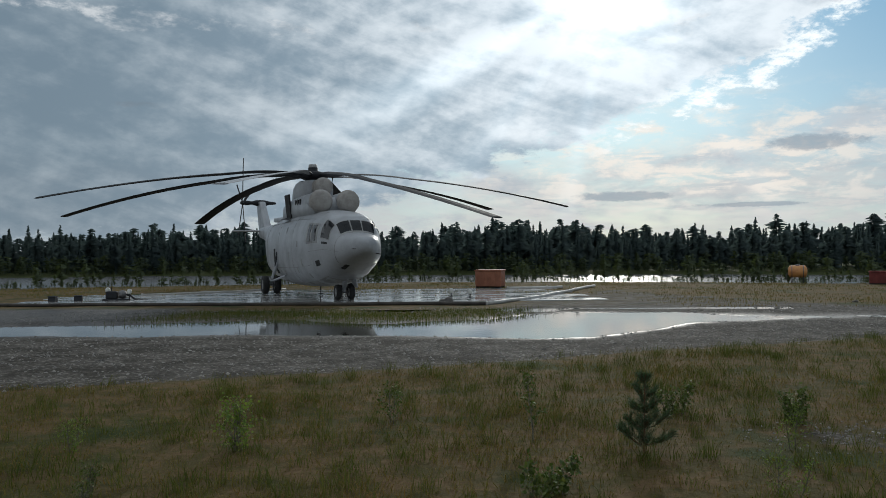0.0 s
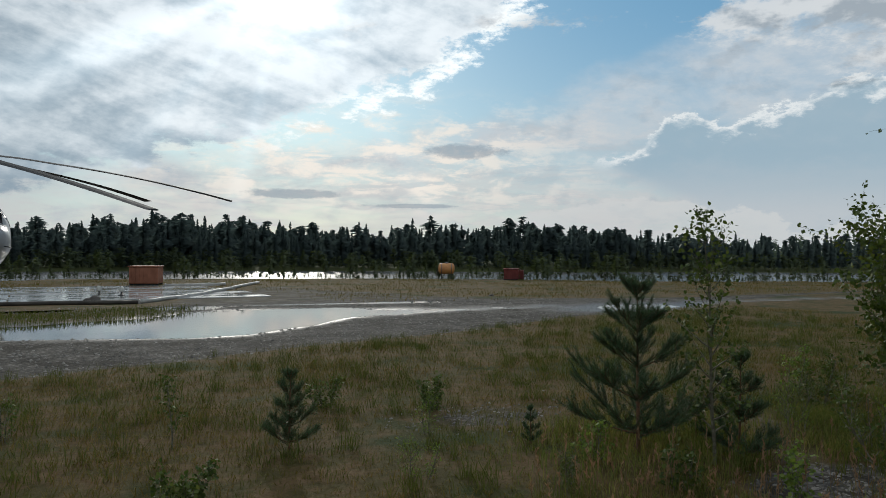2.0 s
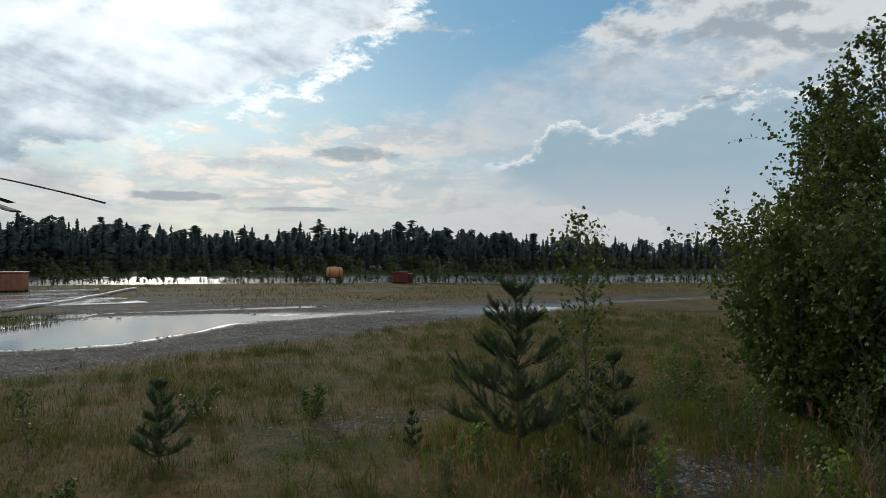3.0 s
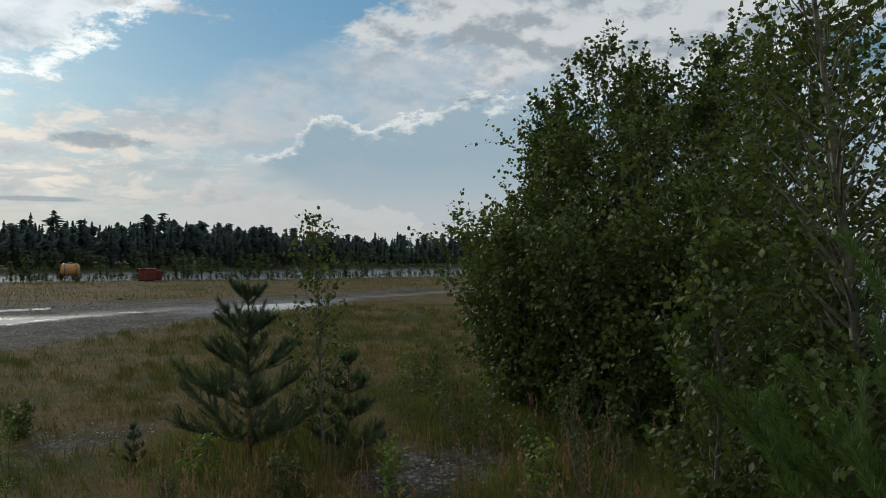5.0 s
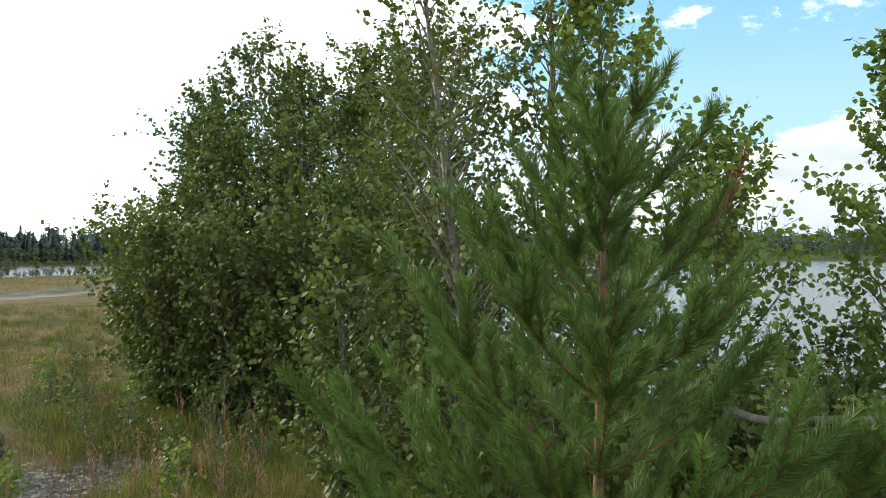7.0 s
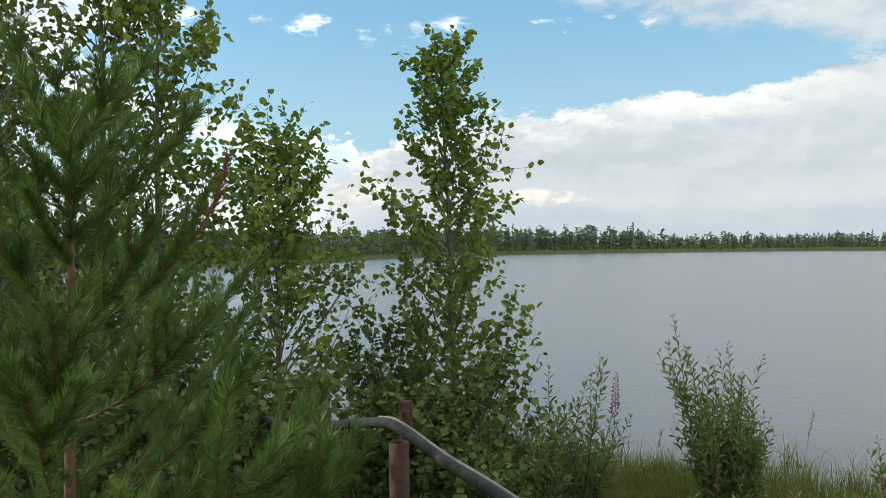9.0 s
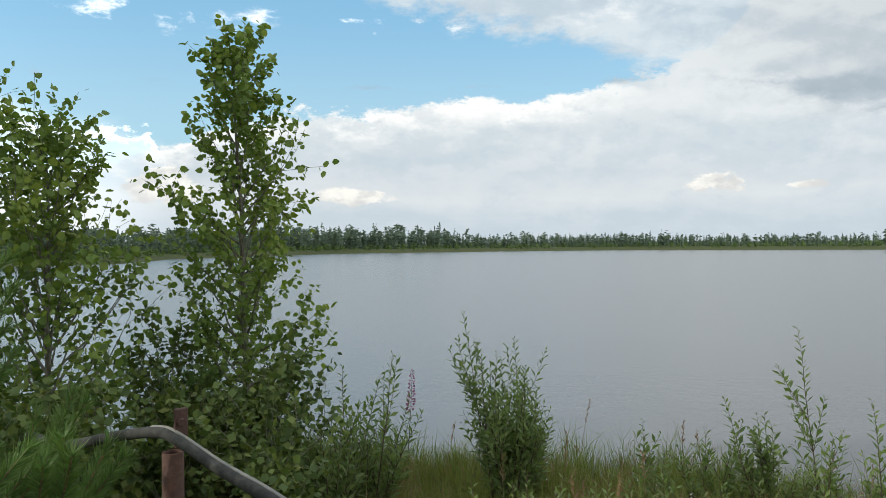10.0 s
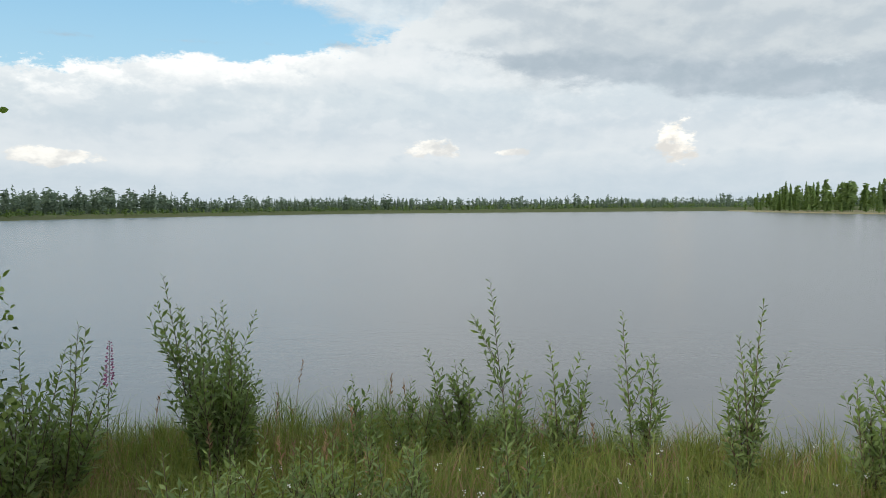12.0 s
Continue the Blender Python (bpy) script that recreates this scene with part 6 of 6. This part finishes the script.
    part("tail_strut", tube([(1.8, 0, 0.75), (1.8, 0, 0.12)], [0.05, 0.03], 8), M_DARK, h)
    part("tail_strut_foot", box(0.25, 0.25, 0.05, pose(1.8, 0, 0.09), 0.015), M_DARK, h)
    part("wiper", tube([hull(9.66, radians(60), 0.05), hull(9.3, radians(70), 0.05)], 0.012, 5), M_DARK, h)
    part("hand_rail", tube([hull(7.4, radians(62), 0.06), hull(6.0, radians(62), 0.06), hull(5.0, radians(58), 0.06)], 0.015, 5), M_BELLY, h)
    return h


helicopter()


# ---- things round the pad ----
def ground_pipe(points, r, mat, label, name="ground_pipe"):
    ob = thing(name, None, label, "pipe", "pipes round the pad")
    pts = [(x, y, ground_z(x, y) + r * 0.8) for x, y in points]
    fine = []
    for a, b in zip(pts, pts[1:]):
        fine += [Vector(a).lerp(Vector(b), t) for t in np.linspace(0, 1, 8)[:-1]]
    fine.append(Vector(pts[-1]))
    fine = [Vector((p.x, p.y, ground_z(p.x, p.y) + r * 0.8)) for p in fine]
    part("pipe", tube(fine, r, 10), mat, ob, smooth=True)
    for p in fine[::5]:
        part("flange", tube([p - (fine[1] - fine[0]).normalized() * 0.05, p + (fine[1] - fine[0]).normalized() * 0.05], r * 1.3, 10), mat, ob)


ground_pipe([(-24, 38.3), (-9.2, 37.6), (2.0, 36.5)], 0.09, M_LOG, "long dark timber lying at the edge of the pad", "timber_edge")
ground_pipe([(2.0, 36.5), (5.6, 43.4), (10.8, 55.4)], 0.10, M_PIPE, "pale pipe lying beside the landing pad")
ground_pipe([(-18.5, 47.5), (-14.0, 50.5), (-11.0, 54.0)], 0.08, M_PIPE, "pale pipe lying behind the helicopter")
ground_pipe([(4.4, 53.0), (8.2, 53.2)], 0.10, M_PIPE, "short pale pipe by the orange box")


def shelter(x, y, turn, w, d, hh, mat, label, name):
    """A small metal cabin with ribbed sides, a lid, a door and skids."""
    z = ground_z(x, y)
    ob = thing(name, pose(x, y, z, 0, 0, turn), label, "cabin")
    part("body", box(w, d, hh - 0.12, pose(0, 0, 0.1 + (hh - 0.12) / 2), 0.03), mat, ob)
    part("roof", box(w + 0.12, d + 0.12, 0.07, pose(0, 0, hh + 0.03), 0.02), mat, ob)
    for i in range(7):
        part("rib", box(0.05, 0.04, hh - 0.2, pose(-w / 2 + w * (i + 0.5) / 7, -d / 2 - 0.015, hh / 2 + 0.05), 0.01), mat, ob)
    dr = part("door", box(0.6 * d, 0.03, hh * 0.75, pose(w / 2 + 0.012, 0, hh * 0.5, 0, 0, 90), 0.01), mat, ob)
    part("handle", box(0.12, 0.03, 0.03, pose(w / 2 + 0.045, 0.2 * d, hh * 0.5, 0, 0, 90), 0.008), M_STEEL, dr)
    for s in (-1, 1):
        part("skid", box(w, 0.12, 0.14, pose(0, s * d * 0.38, 0.05), 0.02), M_DARK, ob)
    return ob


shelter(3.35, 55.0, -18, 1.85, 1.35, 1.2, M_ORANGE, "orange metal box standing beside the pad", "orange_cabin")
shelter(33.0, 58.6, -30, 1.25, 1.0, 0.95, M_RED, "dull red metal box near the shore", "red_cabin")
shelter(34.6, 60.3, -34, 1.0, 0.9, 0.8, M_RED, "small red metal box near the shore", "red_cabin")


def fuel_tank(x, y, turn):
    z = ground_z(x, y)
    ob = thing("fuel_tank", pose(x, y, z, 0, 0, turn), "faded orange tank standing on legs by the shore", "tank")
    part("tank", lathe([(0, -0.72), (0.25, -0.70), (0.45, -0.60), (0.48, -0.5), (0.48, 0.5), (0.45, 0.60), (0.25, 0.70), (0, 0.72)], 28, Matrix.Translation((0, 0, 0.95)) @ pose(0, 0, 0, 0, 90)), M_TANK, ob, smooth=True)
    for s in (-0.42, 0.42):
        part("band", lathe([(0.49, -0.03), (0.495, -0.02), (0.495, 0.02), (0.49, 0.03)], 28, Matrix.Translation((s, 0, 0.95)) @ pose(0, 0, 0, 0, 90)), M_STEEL, ob)
        for q in (-0.3, 0.3):
            part("leg", tube([(s, q * 0.9, 0.75), (s, q * 1.15, -0.03)], 0.035, 8), M_DARK, ob)
        part("cross_bar", tube([(s, -0.33, 0.2), (s, 0.33, 0.2)], 0.025, 8), M_DARK, ob)
    part("hatch", lathe([(0, 0.12), (0.14, 0.11), (0.16, 0.0), (0.16, -0.06)], 16, pose(0, 0, 1.42)), M_STEEL, ob, smooth=True)
    part("outlet", tube([(-0.7, 0, 0.75), (-0.85, 0, 0.7), (-0.85, 0, 0.35)], 0.03, 8), M_STEEL, ob)


fuel_tank(28.5, 62.2, -24)


def pad_lamp(x, y, hh, mat, label):
    z = ground_z(x, y)
    ob = thing("pad_lamp", pose(x, y, z), label, "lamp", "lamps at the pad")
    part("base", lathe([(0.16, -0.02), (0.16, 0.05), (0.05, 0.08), (0, 0.08)], 14), M_DARK, ob)
    part("post", tube([(0, 0, 0.06), (0, 0, hh)], 0.03, 8), M_DARK, ob)
    part("head", lathe([(0.06, hh - 0.02), (0.13, hh + 0.02), (0.13, hh + 0.16), (0.08, hh + 0.24), (0, hh + 0.26)], 14), mat, ob, smooth=True)


pad_lamp(0.45, 44.0, 0.28, M_LAMPW, "white pad lamp on a short post")
pad_lamp(1.5, 43.2, 0.22, M_LAMPW, "white pad lamp on a short post")
pad_lamp(-18.9, 43.6, 0.45, M_LAMPW, "white lamp on a thin post beside the pump")
pad_lamp(-17.2, 42.4, 0.45, M_LAMPW, "white lamp on a thin post beside the pump")


def rubble(x, y, seed, n, r, label):
    """A heap of dark stones."""
    rng = np.random.default_rng(seed)
    ob = thing("stone_heap", pose(x, y, ground_z(x, y)), label, "stones")
    for i in range(n):
        bm = bmesh.new()
        bmesh.ops.create_icosphere(bm, subdivisions=2, radius=1.0)
        s = r * rng.uniform(0.3, 0.65)
        for v in bm.verts:
            v.co *= 1 + 0.25 * noise.noise(v.co * 1.3 + Vector((i * 7.0, seed, 0)))
            v.co = Vector((v.co.x * s, v.co.y * s, v.co.z * s * 0.7))
        a = rng.uniform(0, 6.28)
        o = part("stone", bm, M_STONE, ob)
        o.matrix_local = pose(r * rng.uniform(0, 0.9) * math.cos(a), r * rng.uniform(0, 0.9) * math.sin(a), s * 0.4, rng.uniform(-20, 20), 0, rng.uniform(0, 90))


rubble(-0.1, 38.6, 81, 6, 0.42, "small heap of dark stones by the pad edge")
rubble(19.5, 36.7, 82, 2, 0.16, "dark stump-like stones in the dry turf")


def pump(x, y):
    ob = thing("pump_set", pose(x, y, ground_z(x, y), 0, 0, 10), "dark pump set on a skid beside the pad", "pump")
    part("skid", box(1.4, 0.7, 0.12, pose(0, 0, 0.06), 0.02), M_DARK, ob)
    part("engine", box(0.6, 0.45, 0.42, pose(-0.25, 0, 0.33), 0.06, 2), M_DARK, ob)
    part("pump", lathe([(0, -0.2), (0.2, -0.18), (0.24, 0.0), (0.2, 0.18), (0, 0.2)], 16, Matrix.Translation((0.3, 0, 0.35)) @ pose(0, 0, 0, 0, 90)), M_STEEL, ob, smooth=True)
    part("hose", tube([(0.45, 0, 0.35), (0.7, 0.05, 0.3), (0.9, 0.1, 0.08), (1.6, 0.2, 0.03)], 0.05, 8), M_DARK, ob, smooth=True)
    part("exhaust", tube([(-0.3, 0.1, 0.5), (-0.3, 0.1, 0.75)], 0.03, 8), M_DARK, ob)


pump(-18.1, 42.9)
for n, (x, y) in enumerate([(-21.2, 42.0), (-19.9, 42.2)]):
    ob = thing("crate", pose(x, y, ground_z(x, y), 0, 0, 12 * n), "small dark crate beside the pump", "crate", "crates by the pump")
    part("body", box(0.4, 0.3, 0.28, pose(0, 0, 0.15), 0.02), M_DARK, ob)
    part("lid", box(0.43, 0.33, 0.04, pose(0, 0, 0.31), 0.01), M_DARK, ob)


# ---- the railing beside the walker ----
def railing():
    gx, gy = 4.36, -1.19
    g = ground_z(gx, gy)
    ob = thing("railing", pose(gx, gy, g), "rusty post carrying a bent grey pipe rail", "railing")
    top = 1.77 - g
    part("post", lathe([(0.0, -0.15), (0.043, -0.15), (0.043, top - 0.10), (0.040, top - 0.095), (0.036, top - 0.11), (0.034, top - 0.24), (0, top - 0.24)], 18), M_RUST, ob, "rusty steel pipe post", True)
    part("bracket", box(0.02, 0.055, 0.16, pose(-0.015, -0.03, top + 0.0, 0, 0, 20), 0.004), M_RUST, ob, "rusty bracket")
    part("bolt", lathe([(0, 0.02), (0.014, 0.018), (0.014, -0.03), (0, -0.03)], 8, pose(-0.03, -0.03, top + 0.03, 0, 90)), M_RUST, ob)
    # the rail climbs to the post and bends down along the path
    ctrl = [(6.6, -0.35, 1.30), (5.6, -0.60, 1.52), (5.2, -0.70, 1.57), (4.85, -0.82, 1.63), (4.62, -0.98, 1.70), (4.42, -1.13, 1.745), (4.30, -1.20, 1.735), (4.02, -1.32, 1.68), (3.62, -1.42, 1.675), (3.2, -1.5, 1.67), (2.7, -1.62, 1.64), (2.1, -1.78, 1.60)]
    pts = []
    for i in range(len(ctrl) - 1):
        p = [Vector(ctrl[min(max(i + k, 0), len(ctrl) - 1)]) for k in (-1, 0, 1, 2)]
        for t in np.linspace(0, 1, 6)[:-1]:
            pts.append(0.5 * ((2 * p[1]) + (p[2] - p[0]) * t + (2 * p[0] - 5 * p[1] + 4 * p[2] - p[3]) * t * t + (3 * p[1] - p[0] - 3 * p[2] + p[3]) * t ** 3))
    pts = [p - Vector((gx, gy, g)) for p in pts]
    part("rail", tube(pts, 0.023, 10), M_HOSE, ob, "weathered grey plastic pipe", True)
    strip = [p + Vector((0.0, -0.012, 0.018)) for p in pts[24:]]
    part("torn_sleeve", tube(strip, 0.010, 6), M_SLEEVE, ob, "pale split sleeve on the pipe")
    # the further post that carries the rail's other end, and the near one
    for x, y, t in ((6.6, -0.35, 1.27), (2.1, -1.78, 1.57)):
        b = ground_z(x, y)
        part("post", lathe([(0.0, b - g - 0.15), (0.054, b - g - 0.15), (0.054, t - g), (0, t - g)], 16, pose(x - gx, y - gy, 0)), M_RUST, ob, "rusty steel pipe post", True)


railing()
